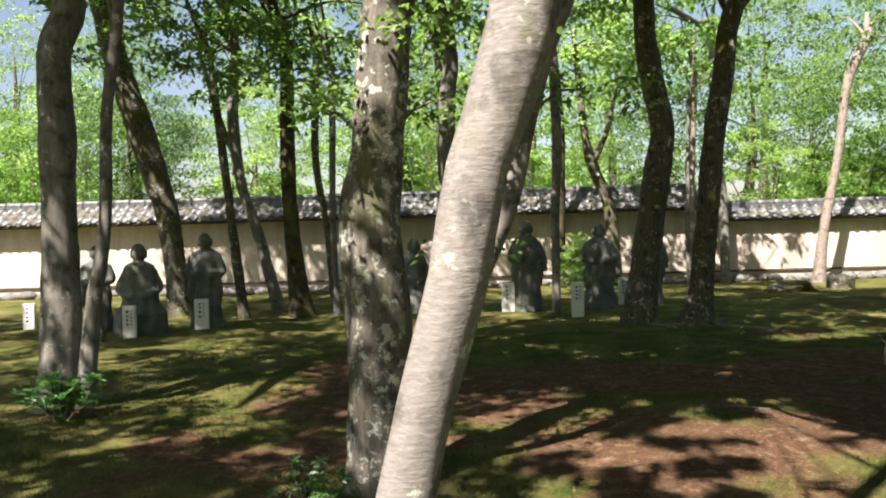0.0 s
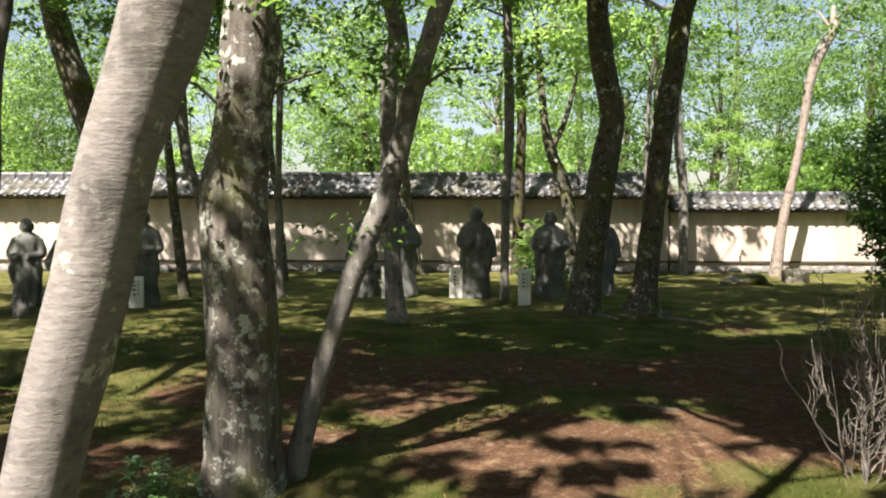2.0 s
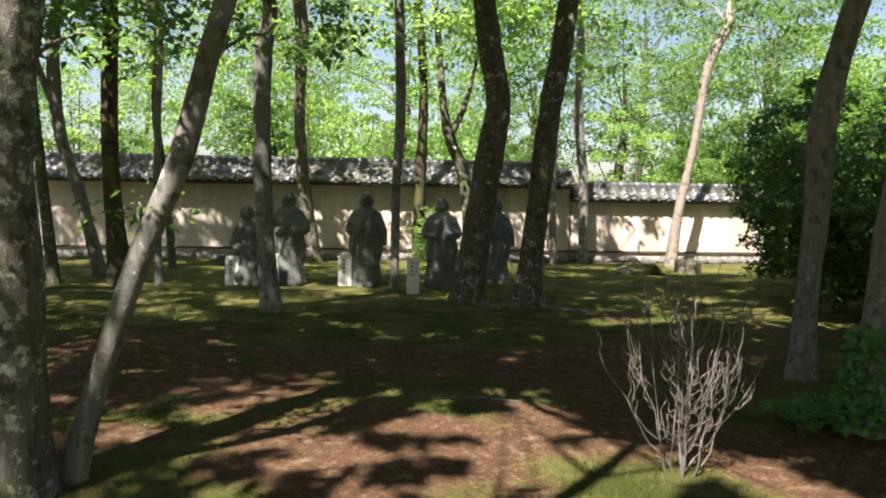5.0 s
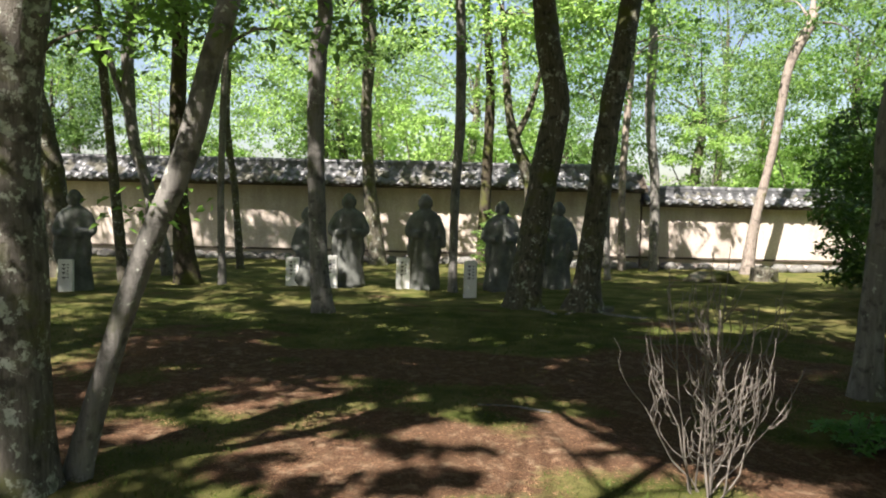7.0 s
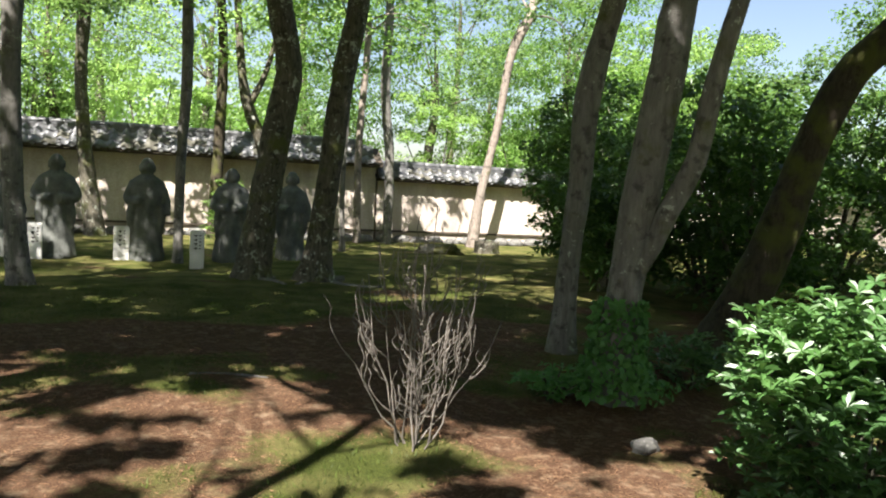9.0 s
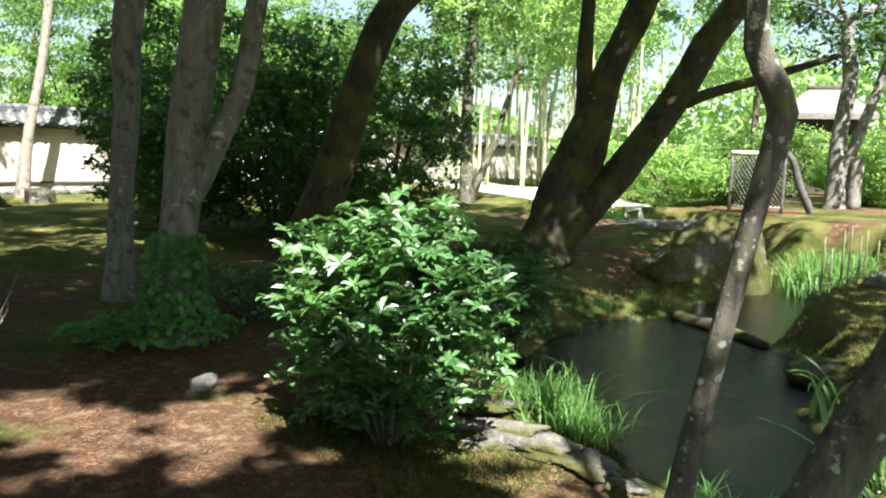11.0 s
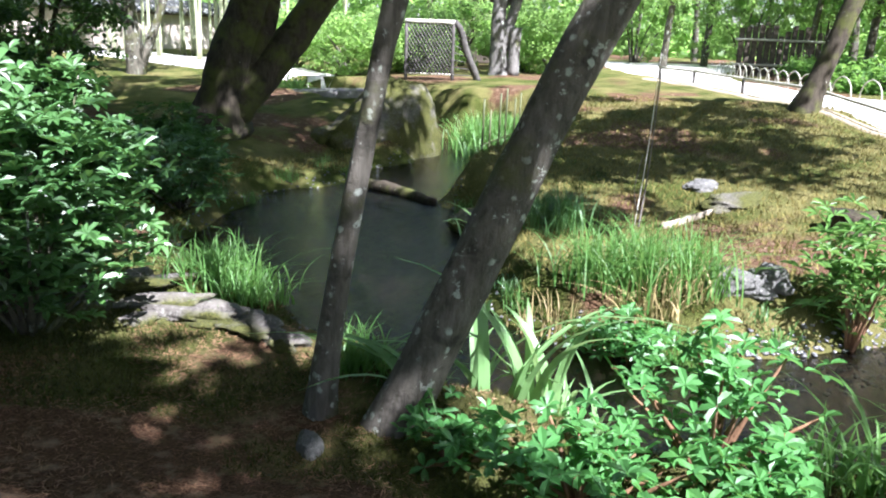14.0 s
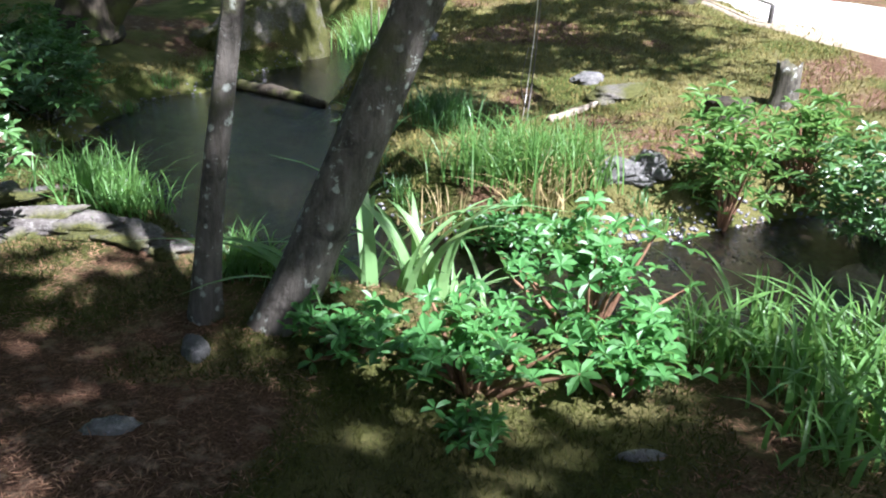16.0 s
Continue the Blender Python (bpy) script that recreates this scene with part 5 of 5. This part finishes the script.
        sq = 1 / max(abs(v.co.x), abs(v.co.y), abs(v.co.z)) ** 0.35
        v.co = Vector((v.co.x * long / 2, v.co.y * deep / 2 * (0.6 + 0.4 * u), v.co.z * rise)) * k * sq
    ob = new("rock", from_bm("rock", bm, M_mossrock, True))
    ob.matrix_world = pose(x, y, z, 0, 0, turn)
    return tagged(ob, label, "rock")


wedge_boulder(12.15, 5.1, -0.42, 2.3, 0.9, 1.08, -24, 2.3, "large sloping mossy boulder beside the stream")
rock(10.35, 3.6, 0.3, 0.5, 0.10, 7.7, "low mossy stone between two pools", M_mossrock, 0.4)
rock(8.9, 2.45, 0.28, 0.25, 0.16, 8.8, "mossy stone on the pool's edge", M_mossrock, 0.35)
rock(7.25, 0.28, 0.16, 0.30, 0.09, 3.3, "grey weathered rock at the water", M_stone, 0.3, -10)
rock(7.35, 0.05, 0.16, 0.13, 0.10, 6.3, "small grey rock at the water", M_stone, 0.3, 20)
rock(4.34, 4.14, 0.10, 0.07, 0.05, 4.0, "small pale stone in needles", M_stone, 0.2, 20, cuts=3)
rock(4.45, 5.35, 0.06, 0.05, 0.05, 9.0, "small pale stone at a trunk", M_stone, 0.2, cuts=3)
rock(4.46, 1.56, 0.10, 0.05, 0.04, 4.4, "flat pale stone in the moss", M_stone, 0.3, 40, cuts=3)
rock(3.88, 1.47, 0.08, 0.04, 0.03, 5.4, "flat pale stone in the dark moss", M_stone, 0.3, -60, cuts=3)
rock(4.22, 0.08, 0.022, 0.08, 0.018, 5.9, "narrow pale stone on the bank", M_stone, 0.3, 20, cuts=3)
rock(9.45, 0.30, 0.42, 0.2, 0.08, 6.9, "low grey edging stone in moss", M_mossrock, 0.4, -30)
rock(9.9, 0.62, 0.22, 0.12, 0.07, 7.9, "low grey edging stone", M_stone, 0.4, -30)
rock(11.2, 2.6, 0.3, 0.2, 0.1, 2.9, "pale stone on the far bank", M_stone, 0.35, 10)
rock(14.3, 6.7, 0.3, 0.25, 0.2, 1.9, "mossy stone beside a footbridge", M_mossrock, 0.3)
rock(7.0, 17.0, 0.6, 0.35, 0.2, 3.9, "low mossy rock near the wall", M_mossrock, 0.35, 10)
rock(-5.6, 11.1, 0.12, 0.1, 0.28, 2.2, "pale upright stone by the statues", M_stone, 0.1)


def stump(x, y, rad, tall, label, seed, mat):
    t = thing("tree_stump", x, y, h1(x, y), label, "stump")
    n, verts, faces = 22, [], []
    for k in range(6):
        u = k / 5
        for j in range(n):
            a = 6.283 * j / n
            q = rad * (1 + 0.8 * math.exp(-u * 5) * (0.6 + 0.6 * math.cos(a * 5 + seed)) + 0.12 * noise.noise((math.cos(a) * 2 + seed, math.sin(a) * 2, u * 2)))
            verts.append((q * math.cos(a), q * math.sin(a), -0.08 + u * (tall + 0.25 * tall * noise.noise((math.cos(a) * 1.7, math.sin(a) * 1.7 + seed, 0))) + 0.08 * u))
    for k in range(5):
        for j in range(n):
            faces.append((k * n + j, k * n + (j + 1) % n, (k + 1) * n + (j + 1) % n, (k + 1) * n + j))
    verts.append((0, 0, tall * 0.55))
    for j in range(n):
        faces.append((5 * n + j, 5 * n + (j + 1) % n, len(verts) - 1))
    part("wood", mesh_of("wood", verts, faces, mat), t)
    return t


stump(9.35, -1.02, 0.10, 0.34, "old jagged weathered tree stump", 2.0, M_darkb)
stump(8.95, -0.55, 0.18, 0.16, "low mossy tree stump", 4.0, M_mossy)
stump(8.35, 17.6, 0.28, 0.28, "broad dark stump with spreading roots", 6.0, M_darkb)
for lx0, ly0, la, lb, lc, lr, ls in ((5.42, 3.22, 0.30, 0.17, 0.045, -40, 11.0), (5.32, 2.92, 0.34, 0.15, 0.05, -55, 12.0), (5.27, 2.60, 0.28, 0.13, 0.055, -75, 13.0), (5.25, 2.35, 0.2, 0.11, 0.06, -100, 14.0), (5.10, 2.82, 0.15, 0.08, 0.04, -30, 15.0), (5.02, 3.12, 0.13, 0.07, 0.04, -20, 16.0), (5.18, 2.12, 0.10, 0.07, 0.05, -90, 17.0)):
    rock(lx0, ly0, la, lb, lc, ls, "pale weathered stone ledge on the stream bank", M_ledge, 0.46, lr, category="rock", group="ledge on the near bank", rough=0.7)
log = [(10.35, 4.45, 0.07), (10.15, 4.0, 0.075), (9.9, 3.5, 0.06), (9.7, 3.2, 0.05)]
tagged(new("fallen_log", mesh_of("fallen_log", *tube([(a, b, WATER + 0.02, c) for a, b, c in log], 10, 0.06, 0.4, 3.0), M_mossy)), "dark mossy log lying across the pool's head", "log")
strip = [(8.35, 0.80), (8.75, 0.62), (9.15, 0.46), (9.45, 0.28)]
tagged(new("fallen_branch", mesh_of("fallen_branch", *tube([(a, b, h1(a, b) + 0.015, 0.03 - 0.005 * k) for k, (a, b) in enumerate(strip)], 10, 0.05, 0.7, 5.0), M_palewood)), "pale dry branch lying in the sun", "branch")
rock(6.95, -1.2, 0.22, 0.2, 0.14, 18.0, "dark wet rock in the stream under a shrub", M_stone, 0.3, 20)
ROOT = "bare weathered root in the moss"
for i, pts in enumerate(([(3.62, 11.5), (3.85, 11.25), (4.15, 11.15), (4.4, 11.2)], [(3.35, 11.45), (3.3, 11.2), (3.2, 11.05)], [(1.9, 5.7), (2.15, 5.75), (2.4, 5.65)], [(2.75, 11.5), (2.95, 11.3), (3.05, 11.05)])):
    z0 = [h1(*p) for p in pts]
    rt = new("root", mesh_of("root", *tube([(p[0], p[1], z - 0.002, (0.035 if i != 2 else 0.015) * (1 - 0.12 * k)) for k, (p, z) in enumerate(zip(pts, z0))], 8, 0.04, 0.75, i), M_grey))
    tagged(rt, ROOT, "root", "roots in the ground")


# ---- stream side built things ----
bridge = thing("footbridge", 15.2, 7.4, h1(14.2, 8.1) + 0.0, "low stone slab footbridge over the stream", "bridge", rz=-33)
for k in (-1, 1):
    part("slab", from_bm("slab", box_bm(3.0, 0.36, 0.13, 0.02, y=k * 0.19, z=0.08), M_stone), bridge)
    part("abutment", from_bm("abutment", box_bm(0.3, 0.8, 0.5, 0.03, x=k * 1.3, z=-0.42), M_stone), bridge)

# woven screen
sx0, sy0, sx1, sy1 = 16.70, 6.64, 17.05, 5.80
screen = thing("bamboo_screen", sx1, sy1, h1(sx1, sy1), "open lattice bamboo screen with a brushwood end", "fence", rz=math.degrees(math.atan2(sy0 - sy1, sx0 - sx1)))
SL = math.hypot(sx0 - sx1, sy0 - sy1)
for k, px in enumerate((0.0, SL)):
    part("post", mesh_of("post", *tube([(px, 0, -0.1, 0.035), (px, 0, 1.12, 0.032)], 10, 0.3, 0.08, k), M_brush), screen)
for z, rr in ((1.10, 0.045), (0.12, 0.02)):
    part("rail", mesh_of("rail", *tube([(-0.03, 0, z, rr), (SL + 0.03, 0, z, rr)], 10, 0.3, 0.06, z), M_bamboo), screen)
for s in (-1, 1):
    for i in range(-12, 20):
        x0, x1 = i * 0.07, i * 0.07 + s * 0.62
        za, zb = 0.12, 1.08
        u0, u1 = 0.0, 1.0
        lo, hi = min(x0, x1), max(x0, x1)
        if hi <= 0.02 or lo >= SL - 0.02:
            continue
        ts = sorted(((0 - x0) / (x1 - x0), (SL - x0) / (x1 - x0)))
        u0, u1 = max(0, ts[0]), min(1, ts[1])
        if u1 - u0 < 0.05:
            continue
        part("slat", mesh_of("slat", *tube([(x0 + (x1 - x0) * u, s * 0.012, za + (zb - za) * u, 0.013) for u in (u0, u1)], 6, 0.5), M_brush), screen)
part("brush_end", mesh_of("brush_end", *tube([(-0.02, 0, 1.12, 0.05), (-0.14, -0.02, 0.95, 0.06), (-0.30, -0.05, 0.5, 0.065), (-0.52, -0.08, 0.0, 0.07)], 12, 0.06, 0.3, 1), M_brush), screen)
for i in range(7):
    part("slat", mesh_of("slat", *tube([(-0.01, 0, 0.12 + 0.14 * i, 0.009), (-0.46 + 0.055 * i, -0.07, 0.10 + 0.12 * i, 0.009)], 6, 0.4), M_brush), screen)

# stakes in the iris bed
stakes = thing("stake_fence", 12.6, 3.35, -0.42, "thin green bamboo stakes in the iris bed", "fence")
for i, (dx, dy, t2) in enumerate(((-0.7, 0.08, 0.85), (-0.5, 0.05, 0.7), (-0.25, 0.0, 0.9), (0.1, 0.02, 0.95), (0.45, 0.0, 0.8), (0.9, 0.05, 0.85), (1.2, -0.02, 0.7))):
    part("stake", mesh_of("stake", *tube([(dx, dy, -0.3, 0.014), (dx + 0.03, dy, t2, 0.012)], 8, 0.3, 0.05, i), M_oldcane), stakes)
part("cross_cane", mesh_of("cross_cane", *tube([(-0.75, 0.06, 0.28, 0.009), (1.25, 0.0, 0.32, 0.009)], 6, 0.5), M_oldcane), stakes)

# dry stem with a support
stem = thing("sapling", 8.36, 0.98, h1(8.36, 0.98), "thin bare sapling tied to a cane", "plant")
part("stem", mesh_of("stem", *tube([(0, 0, -0.05, 0.008), (0.03, -0.02, 0.25, 0.007), (0.08, -0.03, 0.55, 0.006), (0.09, -0.04, 1.15, 0.006)], 7, 0.1, 0.2), M_twig), stem)
part("cane", mesh_of("cane", *tube([(-0.02, 0.03, -0.05, 0.004), (0.06, -0.01, 0.6, 0.004), (0.07, -0.03, 1.3, 0.003)], 6, 0.2), M_rope), stem)
part("twig", mesh_of("twig", *tube([(0, 0.01, 0.1, 0.004), (-0.06, 0.05, 0.3, 0.004), (0.03, 0.02, 0.55, 0.003)], 5, 0.1), M_twig), stem)

# low rail beside the path
RAIL = ((13.0, -1.35), (14.7, -0.48), (16.6, 0.44), (18.5, 1.36), (20.3, 2.2))
rail = thing("low_rail", RAIL[0][0], RAIL[0][1], h1(*RAIL[0]), "low bamboo rail on short posts beside the path", "fence")
for a in RAIL:
    dx, dy, dz = a[0] - RAIL[0][0], a[1] - RAIL[0][1], h1(*a) - h1(*RAIL[0])
    part("post", mesh_of("post", *tube([(dx, dy, dz - 0.1, 0.03), (dx, dy, dz + 0.24, 0.03)], 8, 0.3), M_brush), rail)
for a, b in zip(RAIL, RAIL[1:]):
    o = RAIL[0]
    part("rail", mesh_of("rail", *tube([(a[0] - o[0], a[1] - o[1], h1(*a) - h1(*o) + 0.25, 0.022), (b[0] - o[0], b[1] - o[1], h1(*b) - h1(*o) + 0.25, 0.022)], 8, 0.5, 0.05), M_bamboo), rail)

# hoop edging
hoop_v = tube([(-0.36, 0, -0.1, 0.012), (-0.33, 0, 0.12, 0.012), (-0.22, 0, 0.26, 0.012), (0, 0, 0.33, 0.012), (0.22, 0, 0.26, 0.012), (0.33, 0, 0.12, 0.012), (0.36, 0, -0.1, 0.012)], 8, 0.08)
hoop_me = mesh_of("bamboo_hoop", *hoop_v, M_bamboo)
for i in range(15):
    u = i / 14
    hx, hy = 16.4 + 9.6 * u, -1.45 + 2.6 * u ** 0.75
    hp = new("bamboo_hoop", hoop_me)
    hp.matrix_world = pose(hx, hy, h1(hx, hy), 0, 0, 20)
    tagged(hp, "bent split-bamboo hoop edging the path", "edging", "hoops along the path")

# picket fence and house
picket = thing("picket_fence", 26.0, -0.6, h1(26.0, -0.6), "weathered upright timber fence under trees", "fence", rz=-55)
r = random.Random(5)
for i in range(16):
    p = part("picket", from_bm("picket", box_bm(0.16, 0.03, 1.25 + r.uniform(-0.15, 0.15), 0.006, x=-1.6 + 0.2 * i, z=-0.05), M_wood), picket)
for z in (0.3, 0.95):
    part("rail", mesh_of("rail", *tube([(-1.8, -0.04, z, 0.03), (1.6, -0.04, z, 0.03)], 8, 0.5, 0.05), M_bamboo), picket)

house = thing("garden_house", 27.0, 8.4, h1(27.0, 8.4), "small dark timber garden house with a pale roof", "house", rz=22)
part("wall", from_bm("wall", box_bm(1.7, 1.7, 2.25, 0.02), M_wood), house, "dark timber wall")
bm = bmesh.new()
low = [bm.verts.new(p) for p in ((-1.3, -1.3, 2.15), (1.3, -1.3, 2.15), (1.3, 1.3, 2.15), (-1.3, 1.3, 2.15))]
eav = [bm.verts.new(v.co + Vector((0, 0, 0.16))) for v in low]
rdg = [bm.verts.new((0, s * 0.4, 3.1)) for s in (-1, 1)]
for f in (low[::-1], (eav[0], eav[1], rdg[0]), (eav[1], eav[2], rdg[1], rdg[0]), (eav[2], eav[3], rdg[1]), (eav[3], eav[0], rdg[0], rdg[1])):
    bm.faces.new(f)
for i in range(4):
    bm.faces.new((low[i], low[(i + 1) % 4], eav[(i + 1) % 4], eav[i]))
bmesh.ops.recalc_face_normals(bm, faces=bm.faces)
part("roof", from_bm("roof", bm, M_roofbark), house, "pale sunlit bark roof")
part("ridge", mesh_of("ridge", *tube([(0, -0.5, 3.11, 0.08), (0, 0.5, 3.11, 0.08)], 10, 0.6, 0.05), M_wood), house)
part("window", from_bm("window", box_bm(0.03, 1.2, 0.5, 0.0, x=-0.865, z=1.2), M_palewood), house, "pale slatted window")
for i in range(7):
    part("slat", from_bm("slat", box_bm(0.03, 0.04, 0.5, 0.0, x=-0.89, y=-0.51 + 0.17 * i, z=1.2), M_wood), house)

# ---- bamboo grove ----
def bamboo(x, y, tall, lean_x, lean_y, seed):
    t = thing("bamboo", x, y, h1(x, y), "tall pale green bamboo cane with drooping leaves", "bamboo", "bamboo grove")
    pts = [(lean_x * u * u, lean_y * u * u, tall * u - 0.05, 0.05 * (1 - 0.6 * u)) for u in np.linspace(0, 1, 7)]
    part("cane", mesh_of("cane", *tube(pts, 8, 0.6), M_gbamboo), t)
    at, _ = sprays((lean_x * 0.7, lean_y * 0.7, tall * 0.78), (0.8, 0.8, tall * 0.24), 14, 40, 0.35, 0.12, 0.0)
    part("foliage", leaves_mesh("foliage", at, 0.16, M_maple2, 0.4, 4.0, 0.5), t, kind="stuff")


r = random.Random(21)
for i in range(44):
    bamboo(r.uniform(19.5, 24.5), r.uniform(11.5, 17.5), r.uniform(5.5, 8.0), r.uniform(-0.8, 0.8), r.uniform(-0.8, 0.8), i)

# ---- woods beyond the wall and round the garden ----
r = random.Random(33)


def wood_tree(x, y, tall, rad, mat, barkm, label, n=70, per=50, size=0.135, spread=0.75):
    z = h1(x, y)
    dx, dy = r.uniform(-0.5, 0.5), r.uniform(-0.5, 0.5)
    k = r.uniform(0.10, 0.2)
    tree("woodland_tree", label, [(x, y, z, k), (x + dx * 0.3, y + dy * 0.3, z + tall * 0.22, k * 0.85), (x + dx, y + dy, z + tall * 0.45, k * 0.65)], barkm,
         ((x + dx, y + dy, z + tall * 0.62), (rad, rad, tall * 0.36), n, per, spread), mat, group="woods round the garden", crownleaf=size, limbs=6, sides=8, flare=0.3, flat=0.35)


for x in np.arange(-21, 21, 2.9):
    for y0 in (24.5, 31.5):
        if y0 > 28 and int(x * 10) % 2:
            continue
        q = r.random()
        wood_tree(float(x) + r.uniform(-1.1, 1.1) + (1.5 if y0 > 28 else 0), y0 + r.uniform(-1.5, 2.0), r.uniform(6.8, 10.4) + (5 if y0 > 28 else 0), r.uniform(1.9, 2.9),
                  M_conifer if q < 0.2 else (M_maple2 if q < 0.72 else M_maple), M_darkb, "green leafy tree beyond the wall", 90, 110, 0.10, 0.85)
for i, x in enumerate(np.arange(-16.0, 15.0, 2.7)):
    big_bush(float(x) + r.uniform(-0.6, 0.6), 23.0 + r.uniform(-0.4, 0.8), 1.7, 1.1, r.uniform(3.6, 5.0), 65, "leafy undergrowth showing above the wall", (M_maple2, M_maple, M_conifer)[i % 3], "undergrowth beyond the wall", 0.10, "leafy_bush")
AROUND = ((27, 16, 9), (31, 12, 10), (29, 20, 9), (34, 6, 9), (36, 0, 10), (31, -4, 8), (27, -5, 8), (23, -6, 8), (34, -9, 9), (19, -7.5, 7), (40, 10, 11), (42, 3, 10), (25, 22, 10), (17, 21.8, 7), (14, 22.5, 7), (28.5, 3.0, 7), (24, -3.2, 6), (27.5, -2.6, 6), (30.0, -1.2, 8), (32.5, 2.0, 9), (29.0, -4.0, 7), (35.0, -3.0, 9), (21.0, -4.5, 6))
for x, y, tall in AROUND:
    wood_tree(x, y, tall, r.uniform(2.2, 3.0), M_maple2 if r.random() < 0.75 else M_maple, M_darkb, "bright green tree in full sun", 90, 90, 0.12)
# Unseen trees behind and beside the camera, added to block sky light.
for x, y, tall in ((-14, -9, 10), (-9, -11, 11), (-4, -10, 11), (1, -12, 11), (6, -10, 10), (11, -11, 9), (-15, -3, 10), (-14, 3, 10), (-13.5, 8, 9), (15, -12, 9)):
    wood_tree(x, y, tall, r.uniform(2.6, 3.4), M_canopy, M_darkb, "unseen tall dark leafy tree added to block sky light", 110, 40, 0.24)

FAR = 80000
d = np.where(np.arange(FAR) < 70000, rng.uniform(-0.75, 2.6, FAR), rng.uniform(2.6, 5.5, FAR))
rad = rng.uniform(50, 62, FAR)
hz = rng.uniform(0, 1, FAR) ** 1.2 * (6 + 3 * np.sin(d * 9) + 1.5 * np.sin(d * 23 + 1))
far = leaves_mesh("far_woods", np.stack([rad * np.cos(d), 8 + rad * np.sin(d), hz], axis=1), 0.5, M_maple2, 0.3, 1.3)
tagged(new("far_woods", far), "distant bright green woods round the garden", "woods", kind="stuff")

# ---- litter ----
n = 70000
lx, ly = rng.uniform(-3.5, 6.0, n), rng.uniform(2.2, 9.0, n) - rng.uniform(0, 1, n) * 1.0
lx = np.r_[lx, rng.uniform(2.9, 5.2, 12000)]
ly = np.r_[ly, rng.uniform(-0.6, 2.8, 12000)]
lz = height(lx, ly)
ok = np.array([mossiness(a, b) < 0.6 for a, b in zip(lx, ly)]) & (lz > WATER + 0.05)
at = np.stack([lx, ly, lz + 0.006], axis=1)[ok]
tagged(new("fallen_needles", leaves_mesh("fallen_needles", at, 0.034, M_needle, 0.8, 11.0, 0.05)), "brown pine needles scattered over the ground", "needles", kind="stuff")
n = 130000
lx = rng.uniform(2.9, 7.0, n)
ly = rng.uniform(-1.6, 3.6, n)
lz = height(lx, ly)
ok = (lz > WATER + 0.06) & np.array([mossiness(a, b) > 0.42 for a, b in zip(lx, ly)])
tagged(new("moss_fronds", leaves_mesh("moss_fronds", np.stack([lx, ly, lz], axis=1)[ok], 0.02, M_grassmoss, 0.1, 4.0, -0.6)), "fine moss fronds on the near bank", "moss", kind="stuff")
n = 70000
lx = rng.uniform(6.8, 14.5, n)
ly = rng.uniform(-2.0, 5.5, n)
lz = height(lx, ly)
ok = lz > WATER + 0.1
tagged(new("moss_tufts", leaves_mesh("moss_tufts", np.stack([lx, ly, lz - 0.004], axis=1)[ok], 0.035, M_golden, 0.1, 3.0, -0.5)), "golden green moss tufts on the far bank", "moss", kind="stuff")
n = 90000
lx = rng.uniform(-4.0, 6.0, n)
ly = rng.uniform(2.4, 10.5, n)
lz = height(lx, ly)
ok = np.array([mossiness(a, b) > 0.5 for a, b in zip(lx, ly)]) & (lz > WATER + 0.1)
tagged(new("moss_cushions", leaves_mesh("moss_cushions", np.stack([lx, ly, lz - 0.004], axis=1)[ok], 0.022, M_mossgreen, 0.1, 3.0, -0.5)), "green moss tufts in the garden", "moss", kind="stuff")

# ---- shore: pebbles and small tufts ----
r = random.Random(77)
ico = bmesh.new()
bmesh.ops.create_icosphere(ico, subdivisions=1, radius=1)
base_v = np.array([v.co[:] for v in ico.verts])
base_f = [tuple(v.index for v in f.verts) for f in ico.faces]
ico.free()
px, py = rng.uniform(5.0, 14.5, 60000), rng.uniform(-2.2, 6.0, 60000)
ps = stream_side(px, py)
pick = np.where((ps > -0.22) & (ps < 0.16) & ((rng.uniform(0, 1, 60000) < 0.22) | (np.abs(px - 6.95) + np.abs(py + 0.3) < 0.9)))[0][:2600]
pv, pf = [], []
for i in pick:
    s = r.uniform(0.006, 0.019) * (1.15 if px[i] < 8 and py[i] < 0.3 else 1.0)
    k = base_v * (s * r.uniform(0.8, 1.4), s * r.uniform(0.8, 1.4), s * 0.65) * (1 + 0.25 * rng.normal(size=(len(base_v), 1)).clip(-1, 1))
    o = len(pv)
    pv.extend(k + (px[i], py[i], h1(px[i], py[i]) + s * 0.2))
    pf.extend(tuple(a + o for a in f) for f in base_f)
tagged(new("pebbles", mesh_of("pebbles", pv, pf, M_pebble)), "grey pebbles along the stream's edge", "pebbles", kind="stuff")
spots = [i for i in np.where((ps > 0.04) & (ps < 0.3) & (px > 5.6) & (px < 13.5))[0] if not (px[i] < 6.0 and 1.9 < py[i] < 2.6)][::40][:46]
for j, i in enumerate(spots):
    clump("grass_tuft", float(px[i]), float(py[i]), "small tuft of grass on the stream bank", r.randint(24, 60), r.uniform(0.1, 0.24), 0.007, 1.0, 0.06, M_grass if j % 3 else M_waxy, 300 + j, group="grass tufts along the stream")
